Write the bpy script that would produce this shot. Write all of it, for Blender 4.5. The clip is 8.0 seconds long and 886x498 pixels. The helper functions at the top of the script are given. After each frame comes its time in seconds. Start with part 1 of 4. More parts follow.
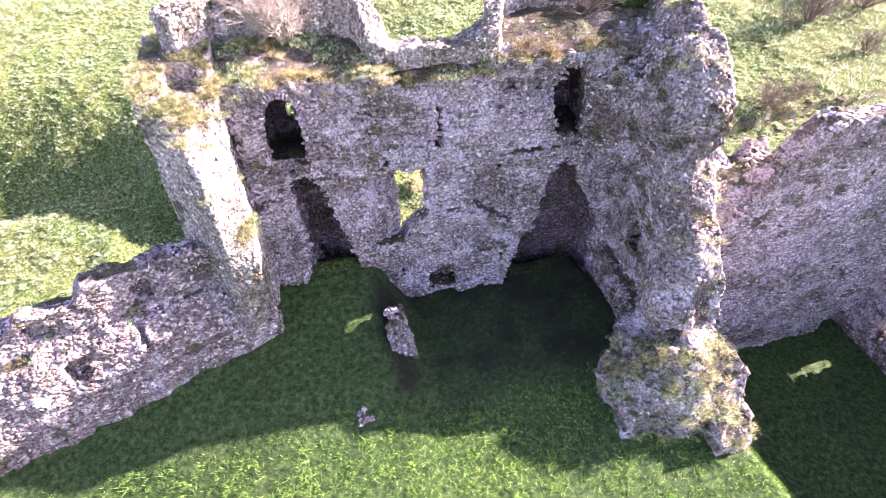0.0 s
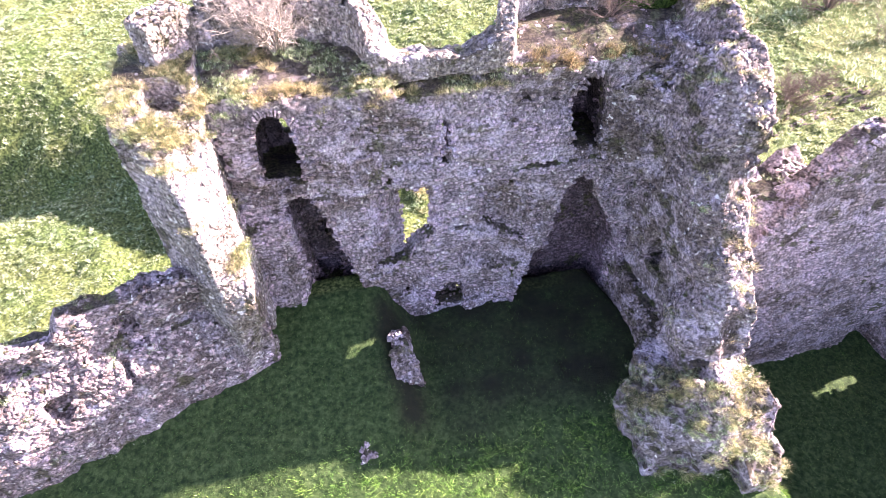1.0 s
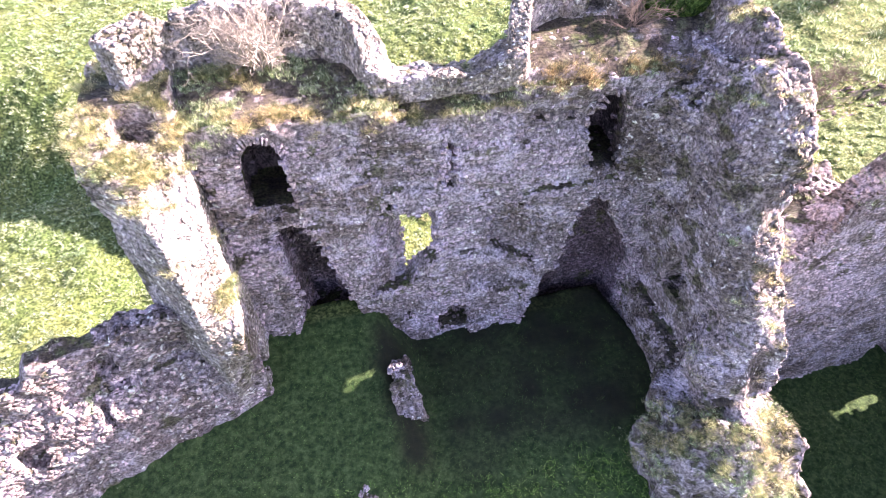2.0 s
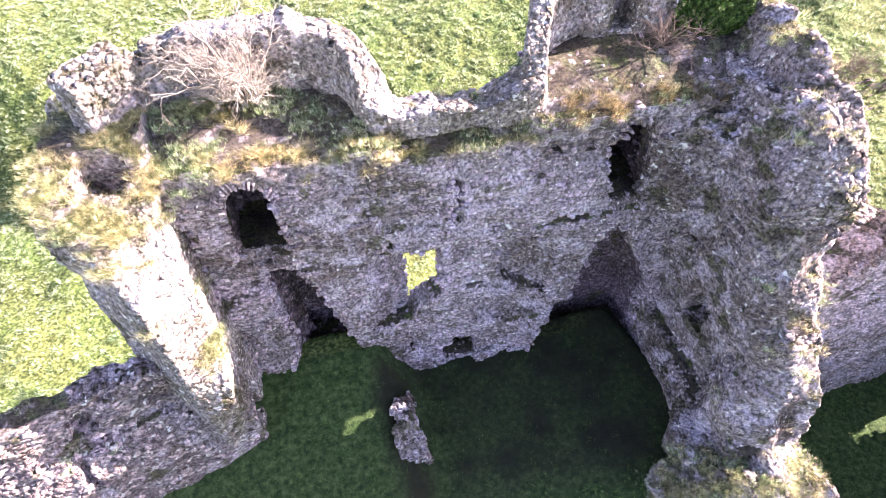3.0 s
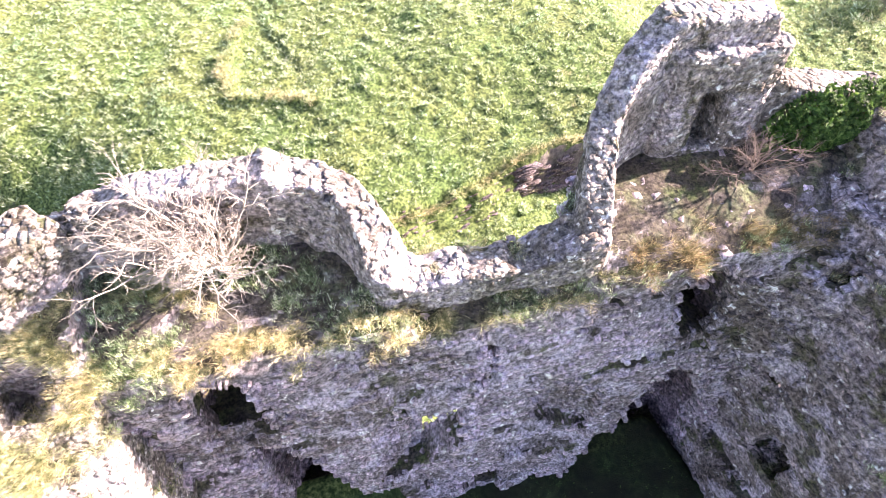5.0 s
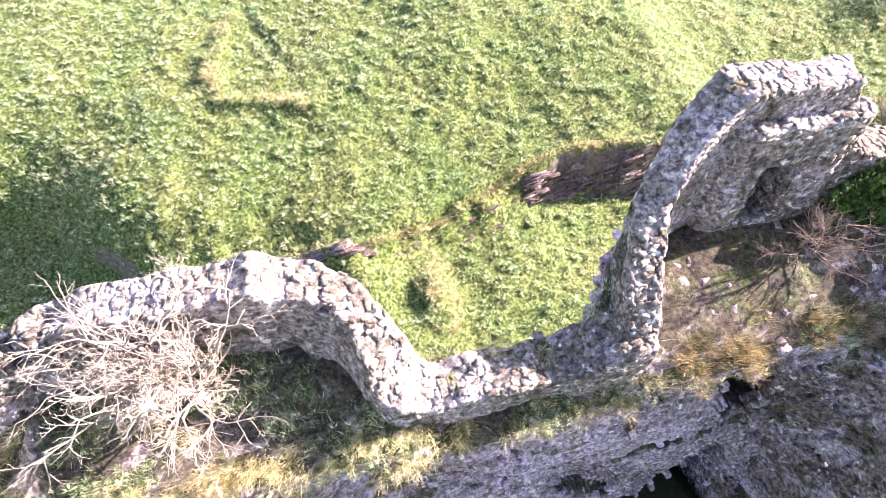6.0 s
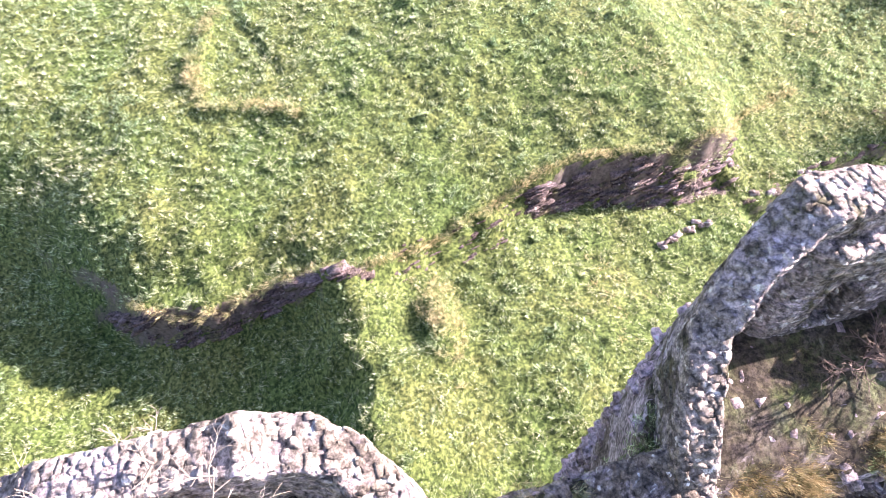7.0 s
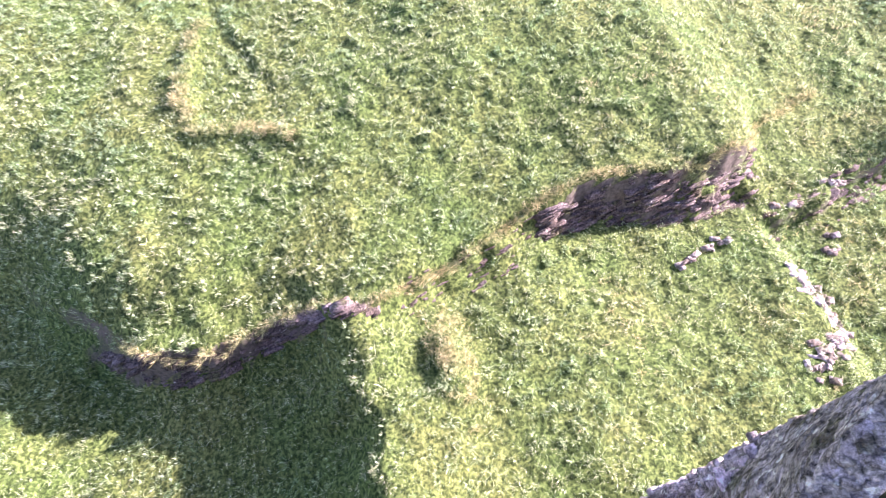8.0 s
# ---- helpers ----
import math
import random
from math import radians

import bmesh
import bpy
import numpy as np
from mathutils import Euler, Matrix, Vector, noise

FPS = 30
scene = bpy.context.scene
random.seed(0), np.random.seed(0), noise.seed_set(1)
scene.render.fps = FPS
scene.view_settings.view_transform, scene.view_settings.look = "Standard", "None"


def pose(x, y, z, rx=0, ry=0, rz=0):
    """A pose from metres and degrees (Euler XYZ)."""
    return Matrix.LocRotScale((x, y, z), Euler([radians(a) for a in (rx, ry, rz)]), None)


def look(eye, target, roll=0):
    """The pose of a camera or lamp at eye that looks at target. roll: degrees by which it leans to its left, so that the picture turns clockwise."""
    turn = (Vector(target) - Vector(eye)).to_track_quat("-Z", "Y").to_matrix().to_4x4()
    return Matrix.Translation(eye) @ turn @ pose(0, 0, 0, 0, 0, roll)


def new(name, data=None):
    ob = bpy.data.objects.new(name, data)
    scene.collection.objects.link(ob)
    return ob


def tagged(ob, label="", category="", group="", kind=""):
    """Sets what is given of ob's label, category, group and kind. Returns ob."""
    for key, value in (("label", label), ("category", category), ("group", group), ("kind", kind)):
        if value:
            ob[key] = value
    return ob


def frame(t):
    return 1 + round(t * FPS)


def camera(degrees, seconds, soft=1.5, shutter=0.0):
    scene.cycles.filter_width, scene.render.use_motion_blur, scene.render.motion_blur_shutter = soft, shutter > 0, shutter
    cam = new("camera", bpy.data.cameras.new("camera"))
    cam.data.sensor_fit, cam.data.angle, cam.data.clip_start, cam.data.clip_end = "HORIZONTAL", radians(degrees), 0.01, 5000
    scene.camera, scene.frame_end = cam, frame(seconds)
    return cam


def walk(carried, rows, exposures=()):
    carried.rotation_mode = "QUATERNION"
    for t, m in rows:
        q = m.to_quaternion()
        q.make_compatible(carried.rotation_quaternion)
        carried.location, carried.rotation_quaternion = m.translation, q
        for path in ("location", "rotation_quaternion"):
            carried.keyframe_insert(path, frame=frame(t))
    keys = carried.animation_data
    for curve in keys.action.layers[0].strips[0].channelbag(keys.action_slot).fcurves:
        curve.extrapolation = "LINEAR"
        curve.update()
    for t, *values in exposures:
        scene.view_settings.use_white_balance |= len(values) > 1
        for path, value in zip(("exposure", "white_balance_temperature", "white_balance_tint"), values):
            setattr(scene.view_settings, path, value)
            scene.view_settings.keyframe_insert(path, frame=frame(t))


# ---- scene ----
cam = camera(76.4, 8.0, soft=0.8)
METRES, EYE, TILT, LEAN, TURN = 16.0, 16.0, -43.0, 0.0, -13.5
ROWS = [
    (0.0, 0.0, 0.0, 0.0, -0.0, 0.0, 0.0),
    (0.5, -0.006, 0.0391, 0.0353, -0.09, -0.48, 0.03),
    (1.0, -0.0115, 0.0792, 0.0744, 0.13, -1.93, 0.08),
    (1.5, -0.0158, 0.1187, 0.1115, 0.12, -2.76, 0.09),
    (3.0, -0.0325, 0.2387, 0.2435, -0.25, -6.63, 0.35),
    (3.5, -0.0399, 0.2835, 0.2865, -0.33, -7.0, 0.43),
    (4.0, -0.0479, 0.3286, 0.3308, -0.32, -7.18, 0.54),
    (4.5, -0.0549, 0.3744, 0.3751, -0.44, -6.96, 0.66),
    (6.0, -0.0755, 0.5122, 0.5144, -0.85, -10.11, 1.06),
    (6.5, -0.0831, 0.5555, 0.5641, -1.27, -11.73, 1.19),
    (7.0, -0.0909, 0.6012, 0.6119, -1.66, -13.02, 1.41),
    (7.5, -0.098, 0.6476, 0.6598, -2.01, -14.26, 2.06),
    (8.0, -0.1051, 0.6968, 0.7086, -2.19, -15.2, 2.78),
]
EXPOSURE = [(0.0, 2.82, 6600, 46), (3.0, 2.86, 6700, 38), (5.0, 2.84, 6800, 34), (6.5, 2.5, 6700, 34), (7.5, 2.37, 6400, 38), (8.0, 2.43, 6300, 40)]
SUN_STRENGTH, SKY_STRENGTH = 5.0, 0.084
walk(cam, [(t, pose(0, 0, EYE, TILT, LEAN, TURN) @ pose(METRES * x, METRES * y, METRES * z, 90 + pitch, roll, yaw)) for t, x, y, z, yaw, pitch, roll in ROWS], EXPOSURE)

# ---- light ----
SUN = Vector((1.0, 0.10, 0.45)).normalized()
world = bpy.data.worlds.new("sky")
scene.world = world
world.use_nodes = True
wn = world.node_tree.nodes
sky = wn.new("ShaderNodeTexSky")
sky.sky_type = "NISHITA"
sky.sun_disc = False
sky.sun_elevation = math.asin(SUN.z)
sky.sun_rotation = math.atan2(SUN.x, SUN.y)
wn["Background"].inputs["Strength"].default_value = SKY_STRENGTH
world.node_tree.links.new(sky.outputs[0], wn["Background"].inputs["Color"])
sun_data = bpy.data.lights.new("sun", "SUN")
sun_data.energy, sun_data.angle, sun_data.color = SUN_STRENGTH, radians(0.6), (1.0, 0.93, 0.82)
sun = new("sun", sun_data)
sun.matrix_world = look((0, 0, 60), Vector((0, 0, 60)) - SUN)


# ---- noise ----
RNG = np.random.default_rng(7)
LATTICE = RNG.random((32, 32, 32)).astype(np.float32)


def vnoise(x, y, z, size, seed=0):
    """Smooth value noise, -1 to 1, of that feature size in metres."""
    out = 0
    px, py, pz = x / size + seed * 7.31, y / size + seed * 3.77, z / size + seed * 5.13
    ix, iy, iz = np.floor(px).astype(int), np.floor(py).astype(int), np.floor(pz).astype(int)
    fx, fy, fz = px - ix, py - iy, pz - iz
    fx, fy, fz = fx * fx * (3 - 2 * fx), fy * fy * (3 - 2 * fy), fz * fz * (3 - 2 * fz)
    for a in (0, 1):
        for b in (0, 1):
            for c in (0, 1):
                w = (fx if a else 1 - fx) * (fy if b else 1 - fy) * (fz if c else 1 - fz)
                out = out + w * LATTICE[(ix + a) & 31, (iy + b) & 31, (iz + c) & 31]
    return out * 2 - 1


def noise2(x, y, size, seed=0):
    return vnoise(np.asarray(x, float), np.asarray(y, float), np.zeros_like(np.asarray(x, float)) + 0.37, size, seed)


def step(a, b, v):
    u = np.clip((v - a) / (b - a), 0, 1)
    return u * u * (3 - 2 * u)


# ---- materials ----
def node_material(name, roughness=0.9):
    m = bpy.data.materials.new(name)
    m.use_nodes = True
    t = m.node_tree
    b = t.nodes["Principled BSDF"]
    b.inputs["Roughness"].default_value = roughness
    b.inputs["Specular IOR Level"].default_value = 0.25
    return m, t, b


def tex(t, scale, detail=4.0, rough=0.6, distortion=0.0):
    c = t.nodes.new("ShaderNodeNewGeometry")
    n = t.nodes.new("ShaderNodeTexNoise")
    n.inputs["Scale"].default_value, n.inputs["Detail"].default_value = scale, detail
    n.inputs["Roughness"].default_value, n.inputs["Distortion"].default_value = rough, distortion
    t.links.new(c.outputs["Position"], n.inputs["Vector"])
    return n.outputs["Fac"]


def ramp(t, fac, *stops):
    r = t.nodes.new("ShaderNodeValToRGB")
    e = r.color_ramp.elements
    while len(e) < len(stops):
        e.new(0.5)
    for el, (p, c) in zip(e, stops):
        el.position, el.color = p, (*c, 1)
    t.links.new(fac, r.inputs["Fac"])
    return r.outputs["Color"]


def mix(t, fac, a, b, blend="MIX"):
    n = t.nodes.new("ShaderNodeMix")
    n.data_type, n.blend_type = "RGBA", blend
    for socket, value in ((n.inputs[0], fac), (n.inputs[6], a), (n.inputs[7], b)):
        if isinstance(value, (int, float)):
            socket.default_value = value
        elif isinstance(value, tuple):
            socket.default_value = (*value, 1)
        else:
            t.links.new(value, socket)
    return n.outputs[2]


def gray(v):
    return (v, v, v)


def bump(t, b, height, strength, distance):
    n = t.nodes.new("ShaderNodeBump")
    n.inputs["Strength"].default_value, n.inputs["Distance"].default_value = strength, distance
    t.links.new(height, n.inputs["Height"])
    t.links.new(n.outputs["Normal"], b.inputs["Normal"])


def stone_material(name, dark, light, vary, lichen=0.5, moss=0.5, pale=0.88, soil=False, cobbled=False, limewash=0.7, white=1.5):
    """Weathered limestone rubble. vary: '' for a whole surface, 'object' or 'island' for single stones."""
    m, t, b = node_material(name, 0.92)
    col = ramp(t, tex(t, 9, 6, 0.7), (0.3, dark), (0.7, light))
    broad = tex(t, 0.55, 4, 0.6)
    col = mix(t, 0.9, col, ramp(t, broad, (0.36, (0.55, 0.50, 0.44)), (0.48, (0.95, 0.91, 0.89)), (0.60, (1.30, 1.23, 1.31))), "MULTIPLY")
    if vary:
        if vary == "object":
            n = t.nodes.new("ShaderNodeObjectInfo")
        else:
            n = t.nodes.new("ShaderNodeNewGeometry")
        rnd = n.outputs["Random" if vary == "object" else "Random Per Island"]
        col = mix(t, 0.7, col, ramp(t, rnd, (0.0, (0.58, 0.54, 0.51)), (pale - 0.35, (0.90, 0.88, 0.86)), (pale, (1.12, 1.10, 1.06)), (min(pale + 0.12, 1.0), (white, white * 0.98, white * 0.95))), "MULTIPLY")
    elif cobbled:
        n = t.nodes.new("ShaderNodeAttribute")
        n.attribute_name = "tone"
        col = mix(t, 0.8, col, ramp(t, n.outputs["Fac"], (0.0, (0.55, 0.51, 0.48)), (0.45, (0.92, 0.90, 0.88)), (0.75, (1.15, 1.12, 1.08)), (0.95, (1.6, 1.57, 1.53))), "MULTIPLY")
    else:
        flat = t.nodes.new("ShaderNodeMapping")
        flat.inputs["Scale"].default_value = (4.0, 4.0, 13.0)
        g = t.nodes.new("ShaderNodeNewGeometry")
        t.links.new(g.outputs["Position"], flat.inputs["Vector"])
        c = t.nodes.new("ShaderNodeTexVoronoi")
        c.feature = "DISTANCE_TO_EDGE"
        t.links.new(flat.outputs[0], c.inputs["Vector"])
        col = mix(t, 0.8, col, ramp(t, c.outputs["Distance"], (0.0, gray(0.55)), (0.12, gray(1.05))), "MULTIPLY")
    # patches of old lime wash and plaster, pale lichen blotches, moss and damp
    wash = ramp(t, tex(t, 1.5, 6, 0.7), (0.50, gray(0)), (0.60, gray(limewash)))
    col = mix(t, wash, col, (0.56, 0.505, 0.565))
    spots = ramp(t, tex(t, 6.5, 3, 0.55, distortion=0.6), (0.68 - 0.1 * lichen, gray(0)), (0.73 - 0.1 * lichen, gray(1)))
    col = mix(t, spots, col, (0.66, 0.65, 0.61))
    green = ramp(t, tex(t, 1.1, 5, 0.65), (0.65 - 0.12 * moss, gray(0)), (0.72 - 0.12 * moss, gray(0.85)))
    col = mix(t, green, col, ramp(t, tex(t, 4, 3, 0.6), (0.4, (0.06, 0.05, 0.032)), (0.62, (0.10, 0.105, 0.045))))
    if soil:
        # earth and moss lie on the ledges
        g = t.nodes.new("ShaderNodeNewGeometry")
        s = t.nodes.new("ShaderNodeSeparateXYZ")
        t.links.new(g.outputs["True Normal"], s.inputs[0])
        ledge = ramp(t, s.outputs["Z"], (0.62, gray(0)), (0.85, gray(0.9)))
        col = mix(t, ledge, col, ramp(t, tex(t, 2.2, 5, 0.7), (0.35, (0.034, 0.026, 0.022)), (0.5, (0.055, 0.048, 0.024)), (0.68, (0.075, 0.10, 0.032))))
    # fine speckle of grain, pits and lichen
    col = mix(t, 0.85, col, ramp(t, tex(t, 13, 4, 0.7), (0.36, gray(0.28)), (0.47, gray(0.9)), (0.58, gray(1.75))), "MULTIPLY")
    col = mix(t, 0.5, col, ramp(t, tex(t, 38, 3, 0.7), (0.36, gray(0.6)), (0.64, gray(1.4))), "MULTIPLY")
    t.links.new(col, b.inputs["Base Color"])
    bump(t, b, tex(t, 22, 7, 0.8), 1.0, 0.05)
    return m


PALE_CORE = stone_material("lichened_rubble_core", (0.19, 0.17, 0.165), (0.43, 0.40, 0.385), "", 0.9, 0.65, soil=True, cobbled=True)
BARE_CORE = stone_material("lichened_coping_core", (0.17, 0.155, 0.15), (0.38, 0.36, 0.35), "", 0.6, 0.6, cobbled=True)
MOSSY_CORE = stone_material("mossy_rubble_core", (0.15, 0.13, 0.125), (0.38, 0.345, 0.345), "", 0.55, 1.0, soil=True, cobbled=True)
MORTAR = stone_material("weathered_rubble_core", (0.15, 0.13, 0.13), (0.37, 0.335, 0.345), "", 0.4, 0.75, soil=True)
STONE_ONE = stone_material("limestone_single", (0.32, 0.273, 0.295), (0.56, 0.495, 0.53), "object", 0.55, 0.35)
STONE_MANY = stone_material("limestone_rubble", (0.32, 0.273, 0.295), (0.56, 0.495, 0.53), "island", 0.55, 0.35)
PALE_ONE = stone_material("lichened_single", (0.24, 0.228, 0.208), (0.47, 0.452, 0.42), "object", 0.8, 0.85, 0.85, limewash=0.35)
PALE_MANY = stone_material("lichened_rubble", (0.24, 0.228, 0.208), (0.47, 0.452, 0.42), "island", 0.8, 0.85, 0.85, limewash=0.35)
MOSSY_ONE = stone_material("mossy_single", (0.19, 0.165, 0.16), (0.37, 0.33, 0.325), "object", 0.6, 1.0)
MOSSY_MANY = stone_material("mossy_rubble", (0.19, 0.165, 0.16), (0.37, 0.33, 0.325), "island", 0.6, 1.0)
# limestone made lighter for the curtain wall, bounced light put into its colour
CURTAIN_LIT_ONE = stone_material("curtain_lit_single", (0.38, 0.335, 0.34), (0.58, 0.53, 0.54), "object", 0.5, 0.2)
CURTAIN_LIT_MANY = stone_material("curtain_lit_rubble", (0.38, 0.335, 0.34), (0.58, 0.53, 0.54), "island", 0.5, 0.2)
# for rooms and recesses: no lichen, and their shade put into the colour
RECESS_SHADE_CORE = stone_material("recess_shade_core", (0.07, 0.055, 0.06), (0.17, 0.135, 0.15), "", 0.0, 0.6, limewash=0.1, soil=True)
RECESS_SHADE_MANY = stone_material("recess_shade_rubble", (0.13, 0.10, 0.115), (0.27, 0.215, 0.245), "island", 0.0, 0.5, limewash=0.15)
SPECK_ONE = stone_material("speckled_single", (0.18, 0.15, 0.155), (0.36, 0.31, 0.32), "object", 0.75, 0.7, 0.72, limewash=0.3, white=2.7)
SPECK_MANY = stone_material("speckled_rubble", (0.18, 0.15, 0.155), (0.36, 0.31, 0.32), "island", 0.75, 0.7, 0.72, limewash=0.3, white=2.7)
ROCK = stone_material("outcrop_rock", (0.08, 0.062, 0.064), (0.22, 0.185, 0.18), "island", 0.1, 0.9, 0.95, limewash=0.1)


def turf_material():
    m, t, b = node_material("turf", 0.95)
    fine = ramp(t, tex(t, 7, 6, 0.7), (0.3, (0.045, 0.066, 0.02)), (0.55, (0.10, 0.13, 0.045)), (0.75, (0.2, 0.21, 0.095)))
    broad = ramp(t, tex(t, 0.28, 4, 0.6), (0.35, (0.75, 0.95, 0.7)), (0.65, (1.25, 1.12, 1.0)))
    col = mix(t, 0.8, fine, broad, "MULTIPLY")
    col = mix(t, 0.9, col, ramp(t, tex(t, 8, 3, 0.65), (0.37, (0.22, 0.30, 0.22)), (0.48, (0.85, 0.9, 0.85)), (0.6, (2.0, 1.9, 2.0))), "MULTIPLY")
    # bare earth and rock on the steep faces of the outcrop
    g = t.nodes.new("ShaderNodeNewGeometry")
    s = t.nodes.new("ShaderNodeSeparateXYZ")
    t.links.new(g.outputs["True Normal"], s.inputs[0])
    steep = ramp(t, s.outputs["Z"], (0.30, gray(1)), (0.52, gray(0)))
    col = mix(t, steep, col, ramp(t, tex(t, 6, 5, 0.7), (0.3, (0.07, 0.055, 0.05)), (0.7, (0.22, 0.19, 0.17))))
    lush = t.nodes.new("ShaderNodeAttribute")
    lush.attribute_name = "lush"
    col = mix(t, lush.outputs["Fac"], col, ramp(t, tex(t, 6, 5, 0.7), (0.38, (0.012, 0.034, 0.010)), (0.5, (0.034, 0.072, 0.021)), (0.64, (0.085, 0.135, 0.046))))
    # trodden soil, and the hall floor's shade put into the colour
    earth_shade = t.nodes.new("ShaderNodeAttribute")
    earth_shade.attribute_name = "earth_shade"
    col = mix(t, earth_shade.outputs["Fac"], col, ramp(t, tex(t, 5, 6, 0.7), (0.3, (0.016, 0.017, 0.011)), (0.6, (0.024, 0.027, 0.014)), (0.8, (0.06, 0.045, 0.03))))
    t.links.new(col, b.inputs["Base Color"])
    bump(t, b, tex(t, 22, 5, 0.7), 0.8, 0.06)
    return m


def blade_material(name, a, b_, c):
    m, t, b = node_material(name, 0.75)
    g = t.nodes.new("ShaderNodeNewGeometry")
    col = ramp(t, g.outputs["Random Per Island"], (0.0, a), (0.5, b_), (0.9, c))
    col = mix(t, 0.7, col, ramp(t, tex(t, 0.35, 4, 0.6), (0.35, (0.75, 0.95, 0.7)), (0.65, (1.3, 1.15, 1.0))), "MULTIPLY")
    col = mix(t, 0.9, col, ramp(t, tex(t, 8, 3, 0.65), (0.37, (0.22, 0.30, 0.22)), (0.48, (0.85, 0.9, 0.85)), (0.6, (2.0, 1.9, 2.0))), "MULTIPLY")
    t.links.new(col, b.inputs["Base Color"])
    # thin blades let some sun through
    thin = t.nodes.new("ShaderNodeBsdfTranslucent")
    t.links.new(col, thin.inputs["Color"])
    both = t.nodes.new("ShaderNodeMixShader")
    both.inputs["Fac"].default_value = 0.4
    t.links.new(b.outputs[0], both.inputs[1])
    t.links.new(thin.outputs[0], both.inputs[2])
    t.links.new(both.outputs[0], t.nodes["Material Output"].inputs["Surface"])
    return m


def bark_material(name, dark, light):
    m, t, b = node_material(name, 0.85)
    t.links.new(ramp(t, tex(t, 14, 4, 0.6), (0.3, dark), (0.7, light)), b.inputs["Base Color"])
    return m


TURF = turf_material()
GRASS = blade_material("field_grass", (0.08, 0.14, 0.05), (0.28, 0.375, 0.20), (0.74, 0.79, 0.66))
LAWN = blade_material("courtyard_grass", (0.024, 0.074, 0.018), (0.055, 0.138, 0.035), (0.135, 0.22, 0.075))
# long grass of the front strip, its sunlit brightness put into the colour
YARD_SUNLIT = blade_material("courtyard_long_grass", (0.06, 0.17, 0.03), (0.16, 0.35, 0.06), (0.40, 0.54, 0.20))
STRAW = blade_material("dry_grass", (0.20, 0.20, 0.10), (0.42, 0.39, 0.24), (0.60, 0.56, 0.40))
WITHERED = blade_material("withered_grass", (0.13, 0.09, 0.05), (0.28, 0.205, 0.12), (0.46, 0.38, 0.26))
BARK = bark_material("pale_dead_twigs", (0.27, 0.23, 0.19), (0.52, 0.47, 0.41))
BARK_DARK = bark_material("dark_twigs", (0.10, 0.075, 0.06), (0.27, 0.21, 0.18))
IVY = blade_material("ivy_leaves", (0.025, 0.06, 0.012), (0.05, 0.10, 0.022), (0.09, 0.15, 0.04))


# ---- mesh helpers ----
def mesh_object(name, verts, faces, material, parent=None, smooth=False):
    me = bpy.data.meshes.new(name)
    verts, faces = np.asarray(verts, np.float32), np.asarray(faces, np.int32)
    sides = faces.shape[1]
    me.vertices.add(len(verts))
    me.vertices.foreach_set("co", verts.ravel())
    me.loops.add(faces.size)
    me.loops.foreach_set("vertex_index", faces.ravel())
    me.polygons.add(len(faces))
    me.polygons.foreach_set("loop_start", np.arange(0, faces.size, sides, dtype=np.int32))
    me.update(calc_edges=True)
    me.materials.append(material)
    if smooth:
        me.shade_smooth()
    ob = new(name, me)
    if parent is not None:
        ob.parent = parent
    return ob


CORNERS = np.array([(a, b, c) for a in (0, 1) for b in (0, 1) for c in (0, 1)])
EDGES = [(p, q) for p in range(8) for q in range(p + 1, 8) if np.abs(CORNERS[p] - CORNERS[q]).sum() == 1]


JITTER = RNG.random((32, 32, 32, 3)).astype(np.float32)
TONE = RNG.random((32, 32, 32)).astype(np.float32)
ABSENT = 9.0 * (RNG.random((32, 32, 32)) < 0.38)


def cobbles(x, y, z, size, flatness=0.6, seeds=False):
    """Packed stones: how far each place bulges (0 in a joint, 1 on a stone), and a tone for its stone."""
    p = np.stack([x / size, y / size, z / (size * flatness)], -1).astype(np.float32)
    cell = np.floor(p).astype(int)
    first, second, tone = np.full(len(p), 9.0), np.full(len(p), 9.0), np.zeros(len(p))
    key, one, two = np.zeros_like(cell), p.copy(), p.copy()
    for a in (-1, 0, 1):
        for b in (-1, 0, 1):
            for c in (-1, 0, 1):
                k = cell + (a, b, c)
                i, j, l = k[:, 0] & 31, k[:, 1] & 31, k[:, 2] & 31
                d = np.linalg.norm(k + JITTER[i, j, l] - p, axis=1) + ABSENT[i, j, l]
                near = d < first
                if seeds:
                    at = k + JITTER[i, j, l]
                    two = np.where(near[:, None], one, np.where((d < second)[:, None], at, two))
                    one = np.where(near[:, None], at, one)
                    key = np.where(near[:, None], k, key)
                second = np.where(near, first, np.minimum(second, d))
                tone = np.where(near, TONE[i, j, l], tone)
                first = np.where(near, d, first)
    u = np.clip((second - first) / 0.35, 0, 1)
    if seeds:
        return u, tone, key, one, two
    return np.sqrt(u) * (0.7 + 0.6 * tone), tone


